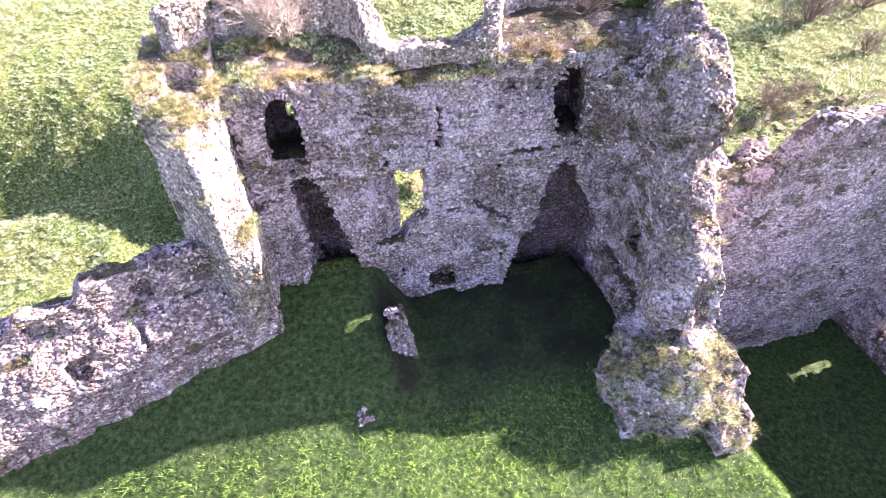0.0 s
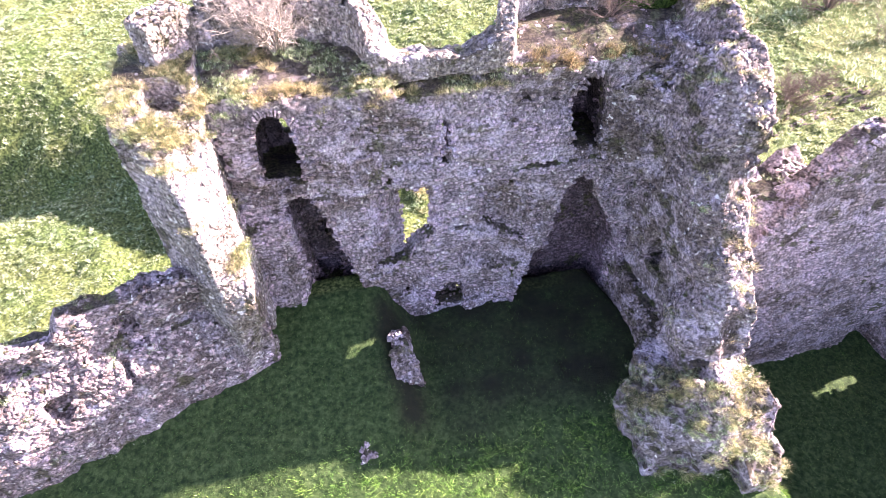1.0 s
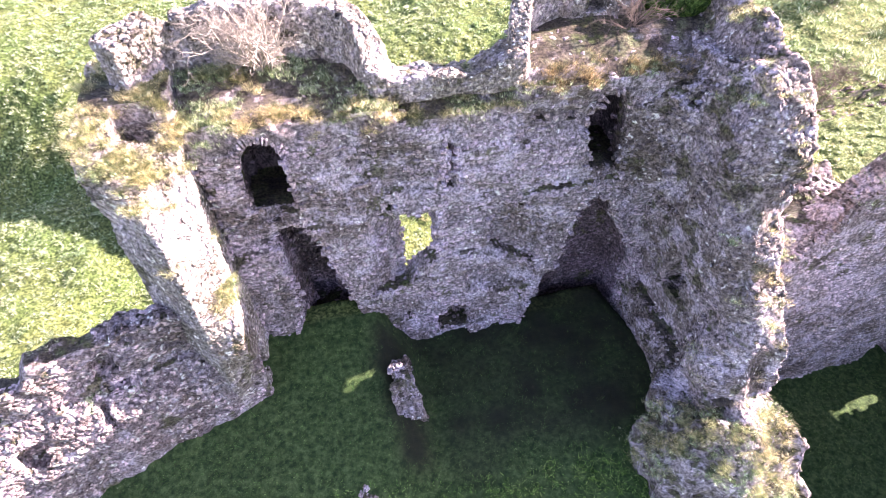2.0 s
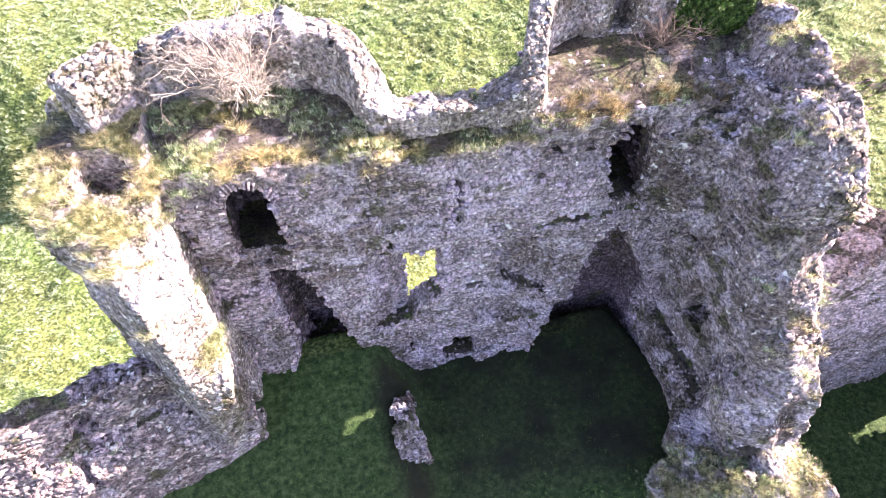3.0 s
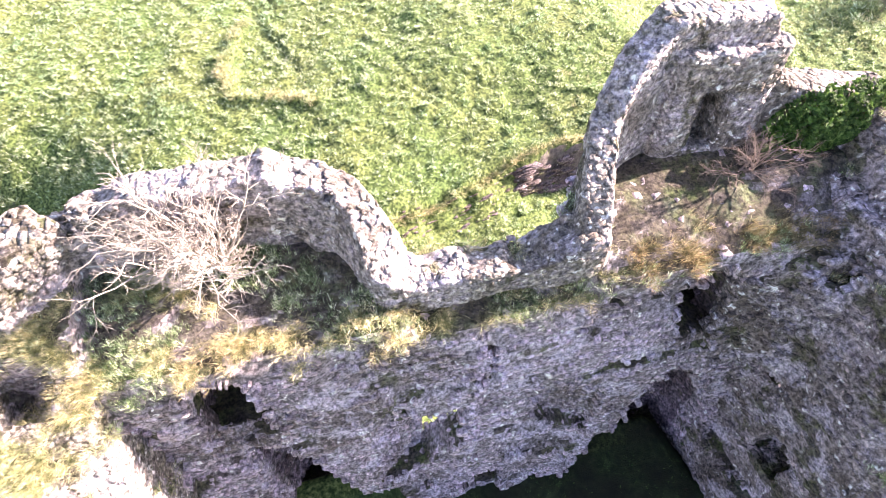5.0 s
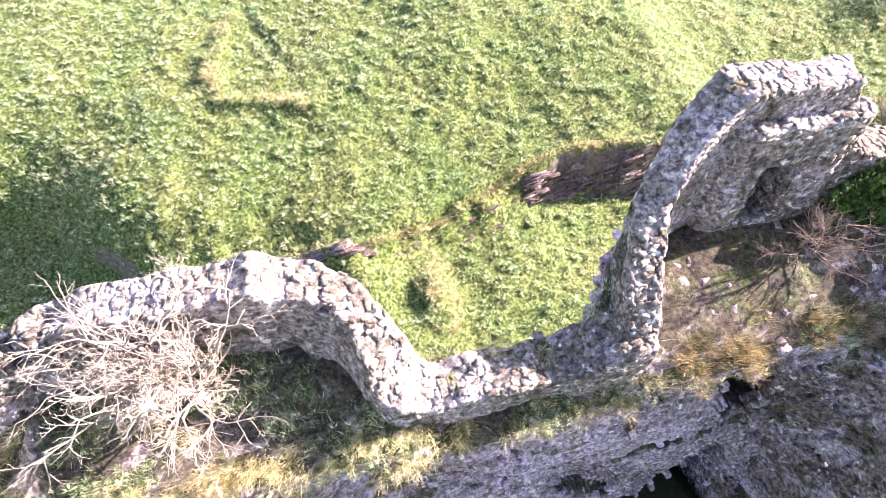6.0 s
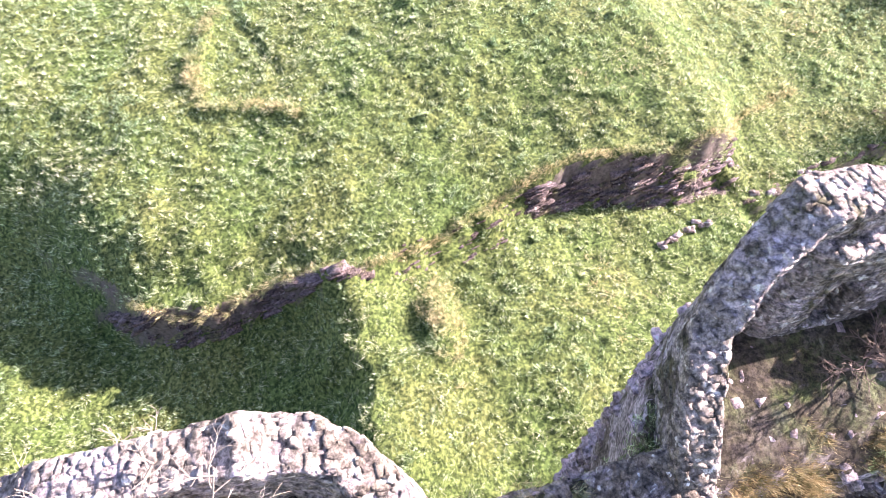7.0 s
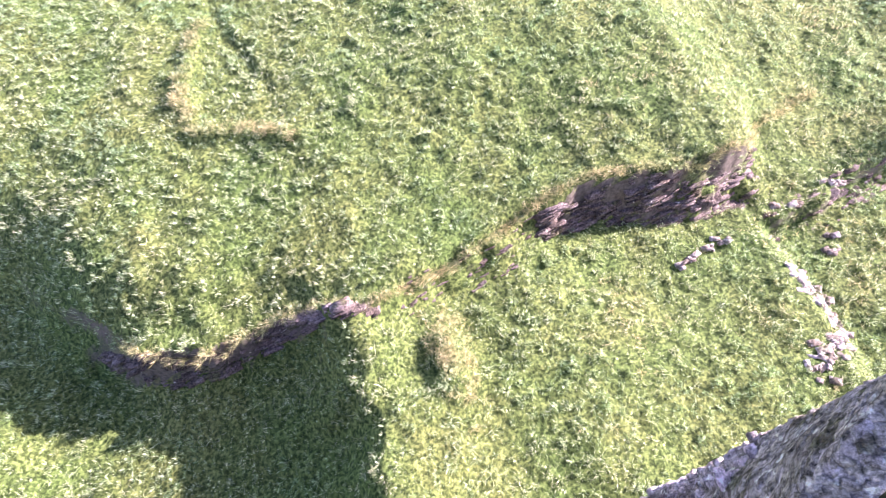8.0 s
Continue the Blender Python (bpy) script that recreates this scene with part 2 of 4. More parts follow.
def skin(solid, low, high, h, size=0.0, bulge=0.0):
    """The surface of solid(x, y, z) < 0 inside a box: vertices and quads."""
    ax = [np.arange(l, u + h, h) for l, u in zip(low, high)]
    # first in coarse blocks, then point by point in the blocks near the surface
    k = 4
    rough_f = solid(*np.meshgrid(*(v[::k] for v in ax), indexing="ij")).astype(np.float32)
    small, large = rough_f, rough_f
    for d in range(3):
        nxt = np.minimum(np.arange(rough_f.shape[d]) + 1, rough_f.shape[d] - 1)
        small, large = np.minimum(small, small.take(nxt, d)), np.maximum(large, large.take(nxt, d))
    busy = (small < 0.6) & (large > -0.6)
    for d in range(3):
        busy[(slice(None),) * d + (-1,)] = True
    block = np.ix_(*(np.arange(len(v)) // k for v in ax))
    f, busy = rough_f[block], busy[block]
    i, j, l = np.nonzero(busy)
    x, y, z = ax[0][i], ax[1][j], ax[2][l]
    value = solid(x, y, z).astype(np.float32)
    if size:
        near = np.abs(value) < 0.14
        value[near] -= bulge * (cobbles(x[near], y[near], z[near], size)[0] - 0.5)
    f[busy] = value
    f[0], f[-1], f[:, 0], f[:, -1], f[:, :, 0], f[:, :, -1] = (np.maximum(s, 0.03) for s in (f[0], f[-1], f[:, 0], f[:, -1], f[:, :, 0], f[:, :, -1]))
    # no crumbs: a lone point takes the side of its neighbours
    core_, near_in = f[1:-1, 1:-1, 1:-1], np.zeros([s - 2 for s in f.shape], np.int8)
    for part_ in (f[:-2, 1:-1, 1:-1], f[2:, 1:-1, 1:-1], f[1:-1, :-2, 1:-1], f[1:-1, 2:, 1:-1], f[1:-1, 1:-1, :-2], f[1:-1, 1:-1, 2:]):
        near_in += part_ < 0
    lone, pit = (core_ < 0) & (near_in < 2), (core_ >= 0) & (near_in > 4)
    core_[lone], core_[pit] = 0.02, -0.02
    n = [s - 1 for s in f.shape]
    corner = np.stack([f[a:a + n[0], b:b + n[1], c:c + n[2]] for a, b, c in CORNERS], -1)
    inside = corner < 0
    active = inside.any(-1) & ~inside.all(-1)
    index = -np.ones(n, int)
    index[active] = np.arange(active.sum())
    v = corner[active]
    total, count = np.zeros((len(v), 3)), np.zeros(len(v))
    for p, q in EDGES:
        cross = (v[:, p] < 0) != (v[:, q] < 0)
        d = v[:, p] - v[:, q]
        u = np.where(cross, v[:, p] / np.where(d == 0, 1, d), 0)[:, None]
        total += cross[:, None] * (CORNERS[p] + u * (CORNERS[q] - CORNERS[p]))
        count += cross
    verts = (np.argwhere(active) + total / count[:, None]) * h + np.array([a[0] for a in ax])
    faces = []
    for k in range(3):
        a, b = [(1, 2), (2, 0), (0, 1)][k]
        lo, hi = [slice(None)] * 3, [slice(None)] * 3
        lo[k], hi[k] = slice(0, -1), slice(1, None)
        s0, s1 = f[tuple(lo)] < 0, f[tuple(hi)] < 0
        change = s0 != s1
        edge = [slice(None)] * 3
        edge[a] = edge[b] = slice(1, -1)
        at = np.argwhere(change[tuple(edge)])
        off = np.zeros(3, int)
        off[a] = off[b] = 1
        at = at + off
        out = s0[tuple(at.T)]
        ea, eb = np.eye(3, dtype=int)[a], np.eye(3, dtype=int)[b]
        quad = np.stack([index[tuple((at - ea - eb).T)], index[tuple((at - eb).T)], index[tuple(at.T)], index[tuple((at - ea).T)]], -1)
        quad[~out] = quad[~out][:, ::-1]
        faces.append(quad)
    faces = np.concatenate(faces)
    return verts, faces[(faces >= 0).all(1)]


def box(x, y, z, x0, x1, y0, y1, z0, z1):
    return np.maximum.reduce([x0 - x, x - x1, y0 - y, y - y1, z0 - z, z - z1])


def profile(v, *points):
    """A broken line through (v, value) points."""
    return np.interp(v, [p[0] for p in points], [p[1] for p in points])


def along(x, y, points):
    """The nearest place on a broken line in plan: how far off it is, and the points' further columns there."""
    shape = np.shape(x)
    if len(shape) == 3:
        x, y = x[:, :, :1], y[:, :, :1]
    x, y = np.asarray(x, float), np.asarray(y, float)
    best, values = np.full(np.broadcast(x, y).shape, 1e9), None
    for a, b in zip(points[:-1], points[1:]):
        dx, dy = b[0] - a[0], b[1] - a[1]
        t = np.clip(((x - a[0]) * dx + (y - a[1]) * dy) / (dx * dx + dy * dy), 0, 1)
        d = np.hypot(x - a[0] - t * dx, y - a[1] - t * dy)
        here = [p + t * (q - p) for p, q in zip(a[2:], b[2:])]
        values = here if values is None else [np.where(d < best, h, v) for h, v in zip(here, values)]
        best = np.minimum(best, d)
    return np.broadcast_to(best, shape), [np.broadcast_to(v, shape) for v in values]


# ---- ground ----
BANK = [(-2.0, 39.8), (-3.0, 36.6), (-3.2, 35.3), (-2.7, 33.4), (-0.8, 32.9), (1.05, 32.1)]


def cliff_line(x):
    return profile(x, (-30, 30.0), (-12, 29.5), (-8, 27.2), (-6.4, 25.95), (-5.5, 25.3), (-3.7, 24.8), (-2.8, 25.0), (-1.4, 25.2), (0.2, 25.1), (2.1, 24.5), (4.6, 25.05), (6.0, 25.4), (7.5, 25.95), (9, 26.4), (11.2, 26.75), (12.9, 26.4), (15.4, 25.85), (17.9, 26.15), (19.6, 27.6), (22, 28.4), (40, 32))


def lower_ledge(x):
    """A second, smaller ledge that carries on where the first one fades."""
    return profile(x, (17, 24.0), (18, 24.4), (20.2, 24.6), (21.2, 24.6), (22.7, 25.4), (24, 25.4), (28.4, 26.1), (34, 26.3), (60, 28))


def tussocks(x, y):
    """The lumps of uneven grazed grass."""
    return np.maximum(noise2(x * 0.85, y * 1.2, 0.25, 6), -0.35) + 0.35 * noise2(x, y, 0.13, 7)


def ground_height(x, y):
    x, y = np.asarray(x, float), np.asarray(y, float)
    # courtyard, higher on the side of the broken wall end
    left = profile(y, (4, 0.1), (8, 0.85), (10, 1.45), (12, 1.9), (13.7, 2.5), (15, 2.6))
    right = profile(y, (4, 0.1), (8, 0.7), (10, 0.9), (13.7, 0.75), (16, 0.8))
    yard = left + (right - left) * step(0.8, 2.2, x)
    yard = yard + (profile(x, (-14, -0.6), (-8.2, -0.75), (-5, -0.25), (-2.5, 0.0)) * step(-1, -3, x))
    ward = -3.6 + 0.0 * x
    inner = yard + (ward - yard) * step(9.9, 12.6, x + 0.25 * (y - 8))
    # field behind, falling away at one side, with a low outcrop
    edge = cliff_line(x) + 0.35 * noise2(x, y, 1.7, 3) + 0.2 * noise2(x, y, 0.6, 4)
    bottom = profile(x + 0.5 * noise2(x * 0, y, 1.6, 9) + 0.25 * noise2(x, y, 0.7, 10), (-30, -4.2), (-13, -3.7), (-9, -4.3), (-5, -4.1), (-3, -3.75), (-0.7, -3.0), (1.5, -1.0), (2.2, -1.0), (5, -1.7), (9, -1.7), (13, -2.1), (18, -2.2), (24, -1.9), (40, -1.5))
    bottom = bottom + 1.3 * step(-9, -6, x) * step(2.5, 0.5, x) * np.exp(-np.clip(edge - y, 0, 9) / 0.7)
    bottom = bottom + 0.6 * np.exp(-(((x - 4.2) / 0.55) ** 2 + ((y - 22.6) / 1.5) ** 2))
    fall = profile(x, (-30, -6.2), (-19, -4.6), (-14, -2.9), (-10, -1.2), (-7.2, -0.15), (-5.5, 0.0)) * step(36.5, 30, y) * step(-4, -6, x)
    top = profile(x, (-30, -0.3), (3, -0.6), (6, -0.6), (9, -0.3), (13, 0.2), (17, 0.3), (20, -0.6), (25, -1.0), (40, -1.0)) + fall
    top = top + 0.8 * np.exp(-((x - 7.5) / 6.5) ** 2) * step(1.5, 8, y - edge)
    rise = profile(y - edge, (0, 0), (3, 0.35), (9, 1.0), (20, 1.6), (60, 3.0))
    top = top + profile(x, (-8, -1.0), (-3, -1.1), (0, -0.5), (3, 0.0)) * step(3.5, 0, y - edge)
    width = profile(x, (-30, 5.0), (-9, 3.0), (-6, 0.3), (2, 0.25), (3.5, 1.2), (8, 1.2), (9.5, 0.5), (11.5, 0.6), (13.5, 1.0), (16, 1.0), (17.5, 1.0), (18.5, 2.4), (20, 5), (40, 8)) * (1 + 0.3 * noise2(x, y * 0, 1.1, 13))
    field = bottom + (top + rise - bottom) * np.clip((y - edge + width * 0.5) / width, 0, 1)
    field = field + 0.4 * np.exp(-(((x + 11.6) / 0.8) ** 2 + ((y - 24.4) / 1.6) ** 2))
    field = field - 0.75 * step(17.5, 18.8, x) * step(0.25, -0.25, y - lower_ledge(x) - 0.3 * noise2(x, y * 0, 0.8, 14))
    # a low bank that turns a corner, and an old track beside it
    ring, _ = along(x, y, BANK)
    field = field + 0.22 * np.exp(-(ring / 0.4) ** 2)
    rut, _ = along(x, y, [(-2.6, 45), (-1.06, 39.06), (0.3, 34.8)])
    field = field - 0.1 * np.exp(-(rut / 0.25) ** 2)
    rear = 12.4 + 0.27 * np.minimum(x + 4, 0)
    behind = step(0, 1.2, np.where(x < -3.5, y - rear - 0.3, np.where(x < 10.4, y - 14.4, y - 11.9)))
    h = inner * (1 - behind) + field * behind
    tuss = 0.08 * noise2(x, y, 0.8, 5) + 0.085 * tussocks(x, y) + 0.16 * noise2(x, y, 3.1, 8)
    return h + tuss * (0.4 + 0.6 * behind)


def graded(lo, hi, fine, reach):
    mid = np.arange(lo, hi, fine)
    far, d, s = [], 0.0, fine
    while d < reach:
        s *= 1.25
        d += s
        far.append(d)
    far = np.array(far)
    return np.concatenate([(lo - far)[::-1], mid, hi + far - fine])


gx, gy = np.meshgrid(graded(-19, 32, 0.13, 2500), graded(3, 46, 0.13, 2500), indexing="ij")
gi = np.arange(gx.size).reshape(gx.shape)
gq = np.stack([gi[:-1, :-1], gi[1:, :-1], gi[1:, 1:], gi[:-1, 1:]], -1).reshape(-1, 4)
ground = mesh_object("ground", np.stack([gx, gy, ground_height(gx, gy)], -1).reshape(-1, 3), gq, TURF, smooth=True)


def earth_and_shade(x, y):
    """Where the grass thins and darkens: shade painted on the hall's floor, trodden soil along the lost partition."""
    hall_shade = step(1.3, 2.6, x + 0.5 * noise2(x, y, 1.4, 26)) * step(8.3, 10.0, y + 0.9 * noise2(x, y, 1.7, 27) + 0.15 * (x - 5)) * (y < 15.2) * (x < 9.5)
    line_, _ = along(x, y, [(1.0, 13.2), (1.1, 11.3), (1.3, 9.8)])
    return np.clip(0.95 * hall_shade * (0.8 + 0.4 * noise2(x, y, 0.6, 28)) + np.exp(-((line_ + 0.25 * noise2(x, y, 0.5, 29)) / 0.45) ** 2), 0, 1)


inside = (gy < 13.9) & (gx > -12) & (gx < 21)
for key, value in (("lush", 0.9 * inside), ("earth_shade", earth_and_shade(gx, gy))):
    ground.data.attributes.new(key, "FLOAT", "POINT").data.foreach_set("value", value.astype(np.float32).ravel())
tagged(ground, "rough green pasture and courtyard turf with a low rock outcrop", "ground", kind="structure")


# ---- masonry solids ----
def rough(x, y, z, a=0.06):
    return a * vnoise(x, y, z, 0.9, 1) + 0.7 * a * vnoise(x, y, z, 0.35, 2) + 0.6 * a * vnoise(x, y, z * 1.6, 0.17, 3)


def arch(x, z, cx, half, z0, spring, top):
    """A round-headed opening in the plane of the wall."""
    k = half / max(top - spring, 0.01)
    head = np.hypot(x - cx, np.maximum(z - spring, 0) * k) - half
    return np.maximum(head, z0 - z)


def keep_outer(x):
    """Plan of the far face of the keep: thick at both sides, thin between."""
    return profile(x, (-6, 15.97), (0.4, 15.93), (0.9, 15.78), (1.3, 15.54), (1.55, 15.2), (1.75, 14.75), (2.0, 14.6), (4.4, 14.6), (4.7, 15.05), (5.05, 15.57), (5.45, 15.9), (6.25, 16.32), (8.3, 16.36), (12, 16.4))


# plan, half width and height of the parapet, and of the stretch that lies a step lower
PARAPET = [(-1.95, 15.62, 0.30, 11.05), (-1.6, 15.63, 0.30, 11.2), (0.1, 15.58, 0.28, 11.2), (0.35, 15.56, 0.31, 11.3), (0.6, 15.54, 0.27, 11.06), (0.95, 15.46, 0.27, 11.02), (1.27, 15.27, 0.24, 10.98), (1.48, 14.97, 0.22, 10.8), (1.62, 14.67, 0.22, 10.45), (1.75, 14.42, 0.23, 10.05), (2.1, 14.34, 0.18, 9.84), (2.6, 14.34, 0.16, 9.76), (3.1, 14.33, 0.18, 9.86), (3.6, 14.33, 0.15, 9.76), (4.2, 14.3, 0.2, 9.95), (4.62, 14.24, 0.24, 10.22)]
RAKE = [(4.72, 14.1, 0.21, 10.2), (4.85, 14.55, 0.22, 10.65), (5.22, 15.4, 0.22, 11.25), (5.62, 15.74, 0.24, 11.9), (6.28, 16.05, 0.27, 12.32), (8.0, 16.02, 0.29, 12.2), (8.3, 15.9, 0.33, 11.25), (8.7, 15.82, 0.33, 11.0), (9.6, 15.8, 0.33, 10.85), (10.3, 15.78, 0.36, 10.7)]


def keep_parapet(x, y, z):
    """What is left of the parapet along the far edge, with one stretch raking up."""
    lump = 0.05 * vnoise(x, y, z * 0, 0.24, 12) + 0.05 * vnoise(x, y, z * 0, 0.5, 15)
    d, (half, crest) = along(x, y, PARAPET)
    flare = 0.2 * np.clip(10.75 - z, 0, 0.8) * step(0.4, 0.8, x) * step(15.35, 15.1, y)
    f = np.maximum(d - half - flare, z - crest - lump * (1 + 1.6 * step(1.6, 2.0, x)))
    d, (half, crest) = along(x, y, RAKE)
    f = np.minimum(f, np.maximum(d - half, z - crest - 0.5 * lump))
    d, _ = along(x, y, [(6.6, 15.76), (8.0, 15.72)])
    f = np.minimum(f, np.maximum(d - 0.24, z - 11.85 - lump))
    f = np.maximum(f, 9.3 - z)
    f = np.maximum(f, -np.maximum.reduce([np.abs(x - 1.07) - 0.06, np.abs(z - 10.85) - 0.06, y - 15.6]))
    f = np.maximum(f, -np.maximum.reduce([np.abs(x - 7.15) - 0.28, 10.1 - z, z - 11.2, y - 16.1]))
    return f + rough(x, y, z, 0.03)


def keep_wall(x, y, z):
    inner = 13.7 - (0.05 + 0.1 * step(4.8, 5.4, x)) * (z < 6.42) + 0.03 * (z > 8)
    # stretches where the facing has fallen off
    inner = inner + 0.14 * step(0.15, 0.4, vnoise(x, y * 0, z, 1.3, 17)) * (z < 8.8) + 0.07 * step(0.1, 0.3, vnoise(x, y * 0, z * 1.5, 0.5, 18)) + 0.05 * vnoise(x, y * 0, z * 1.7, 0.28, 20)
    walk = 9.45 + 0.5 * np.clip((y - 13.9) / 1.0, 0, 1) + 0.15 * vnoise(x, y, z * 0, 0.8, 11)
    walk = walk - 0.35 * step(1.7, 2.0, x) * step(4.9, 4.5, x) * (y < 14.25)
    walk = walk - 0.4 * np.clip(vnoise(x, y * 0, z * 0, 0.65, 19), 0, 1) * step(14.15, 13.8, y)
    f = np.maximum.reduce([inner - y, y - keep_outer(x), z - walk, -2.4 - x, x - 10.3, -3.0 - z])
    d = y - 13.7
    cuts = [
        np.maximum(arch(x, z, -1.07, 0.5 - 0.06 * np.clip(d, 0, 2), 6.95 - 0.3 * (x < -0.95) * (d < 0.3), 8.3, 9.02), y - 15.6),
        np.maximum(arch(x, z, -0.9, 0.12, 7.3, 8.6, 8.8), 15.0 - y),
        np.maximum.reduce([profile(z, (2, -1.35), (4, -1.15), (6.1, -1.35), (6.6, -0.75)) + 0.3 * d - x, x - profile(z, (2.4, 0.5), (3.5, 0.37), (4.75, 0.08), (6.1, -0.25), (6.55, -0.6)) + 0.1 * d, z - 6.6 + 0.35 * d, 1.9 - z, y - 14.95]),
        np.maximum(arch(x, z, -0.42, 0.46, 1.9, 3.9, 4.6), y - 15.5),
        box(x, y, z, -1.65, -0.45, 14.4, 15.4, 6.95, 9.05),
        box(x, y, z, 6.4, 8.1, 14.5, 15.85, 6.6, 9.1),
        np.maximum(arch(x, z, -0.35, 0.13, 3.6, 4.7, 4.9), 15.3 - y),
        np.maximum.reduce([0.85 + 1.22 * d - x, x - 2.84, 3.45 - 0.25 * d + 1.6 * np.clip(x - 2.0, 0, 0.5) + 0.6 * np.clip(x - 2.5, 0, 1) - z, z - 6.3 + 0.3 * d, 13.3 - y]),
        np.maximum.reduce([3.01 - x, x - 3.28 - 0.25 * np.clip(0.4 - d, 0, 0.4) * (z < 7.3), 6.85 - 0.3 * np.clip(0.4 - d, 0, 0.4) - z, z - 8.28, y - 15.4]),
        np.maximum.reduce([4.36 - x, x - 5.7, 4.47 - 0.6 * (x - 4.4) - z, z - 5.6 + 0.15 * (x - 4.4), y - 14.25 + 0.3 * (x - 4.4)]),
        np.maximum(arch(x, z, 3.3, 0.55, 0.9, 1.55, 2.15), y - 14.5),
        np.hypot(np.hypot((x - 4.65) / 1.15, (z - 3.2 + 0.2 * (x - 4.65)) / 0.7), (y - 13.55) / 0.5) * 0.5 - 0.5,
        np.maximum.reduce([profile(z, (6.6, 6.72), (8.3, 6.64), (8.9, 6.9)) - x, x - profile(z, (6.5, 7.92), (8.1, 7.66), (8.8, 7.6)), z - 8.97 + 0.5 * np.abs(x - 7.25), 6.88 - 0.25 * (x - 6.75) - z, y - 15.85]),
        np.maximum.reduce([profile(z, (0, 5.3), (2.17, 5.84), (3.24, 6.38), (4.96, 6.67), (5.67, 6.9), (5.95, 7.3)) + 0.12 * d - x, x - profile(z, (0, 9.2), (3.1, 9.1), (4.55, 8.2), (5.5, 7.8), (5.9, 7.45)) + 0.1 * d, z - 5.92 + 0.3 * d, -z, y - 15.05]),
        np.maximum.reduce([5.6 - x, x - 8.6, np.abs(z - 6.46) - 0.045, y - 13.85]),
    ]
    for hx, hz, w in ((5.6, 7.7, 0.1), (5.3, 8.6, 0.13), (1.6, 6.6, 0.1), (5.1, 6.05, 0.12), (0.7, 6.9, 0.07), (2.3, 7.5, 0.08), (4.2, 8.1, 0.09), (4.6, 7.0, 0.07), (6.2, 8.4, 0.1), (1.2, 8.2, 0.08), (-0.1, 7.6, 0.07), (8.1, 7.6, 0.09), (4.0, 3.4, 0.12), (1.9, 2.0, 0.1), (5.4, 2.3, 0.12)):
        cuts.append(box(x, y, z, hx - w, hx + w, 13, 14.05, hz - w, hz + w))
    for c in cuts:
        f = np.maximum(f, -c)
    return f + rough(x, y, z, 0.06)


def broken_end(x, y, z):
    """The stump of the wall that once came forward, torn down to a slope."""
    front = profile(z, (-3, 11.6), (1.5, 11.85), (3.2, 11.8), (4.4, 11.7), (6.2, 12.0), (8.3, 12.2), (9.4, 12.75), (10.1, 13.25))
    ridge = profile(z, (4, -3.0), (8, -3.15), (9.3, -3.5), (10, -4.1))
    front = front + (0.03 + profile(z, (5.2, 0), (6.2, 1.1), (8.3, 1.1), (9.2, 0.7))) * np.maximum(x - ridge, 0) + 0.95 * np.maximum(ridge - x, 0) * step(10, 8, z)
    front = front + 0.7 * np.clip(x + 2.95, 0, 1) * step(4.6, 3.4, z)
    top = 10.1 + 0.1 * vnoise(x, y, z * 0, 0.6, 21)
    f = np.maximum.reduce([front - y, y - 15.97, z - top, profile(z, (-4, -4.35), (3, -4.2), (7, -4.3), (10, -4.15)) - x, x + 2.33 + 0.03 * (z - 5), -4.0 - z])
    # slab of parapet left standing, a lower stretch that joins it to the parapet, and a small broken chamber
    u, v = (x + 3.18) * 0.67 + (y - 14.43) * 0.743, -(x + 3.18) * 0.743 + (y - 14.43) * 0.67
    f = np.minimum(f, np.maximum.reduce([-u, u - 1.3, -v, v - 0.62, 8.2 - z, z - 10.95 - 0.2 * v - 0.06 * u - 0.03 * vnoise(x, y, z * 0, 0.3, 22)]))
    d, _ = along(x, y, [(-2.75, 15.5), (-1.95, 15.66)])
    f = np.minimum(f, np.maximum.reduce([d - 0.3, 9.5 - z, z - 10.82 - 0.06 * vnoise(x, y, z * 0, 0.3, 23)]))
    f = np.maximum(f, -box(x, y, z, -3.5, -2.85, 13.5, 14.1, 9.1, 11))
    f = np.maximum(f, -box(x, y, z, -2.7, -2.0, 12.2, 13.0, 2.2, 3.6))
    return f + rough(x, y, z, 0.05) * (1 - 0.6 * (z > 10.3))


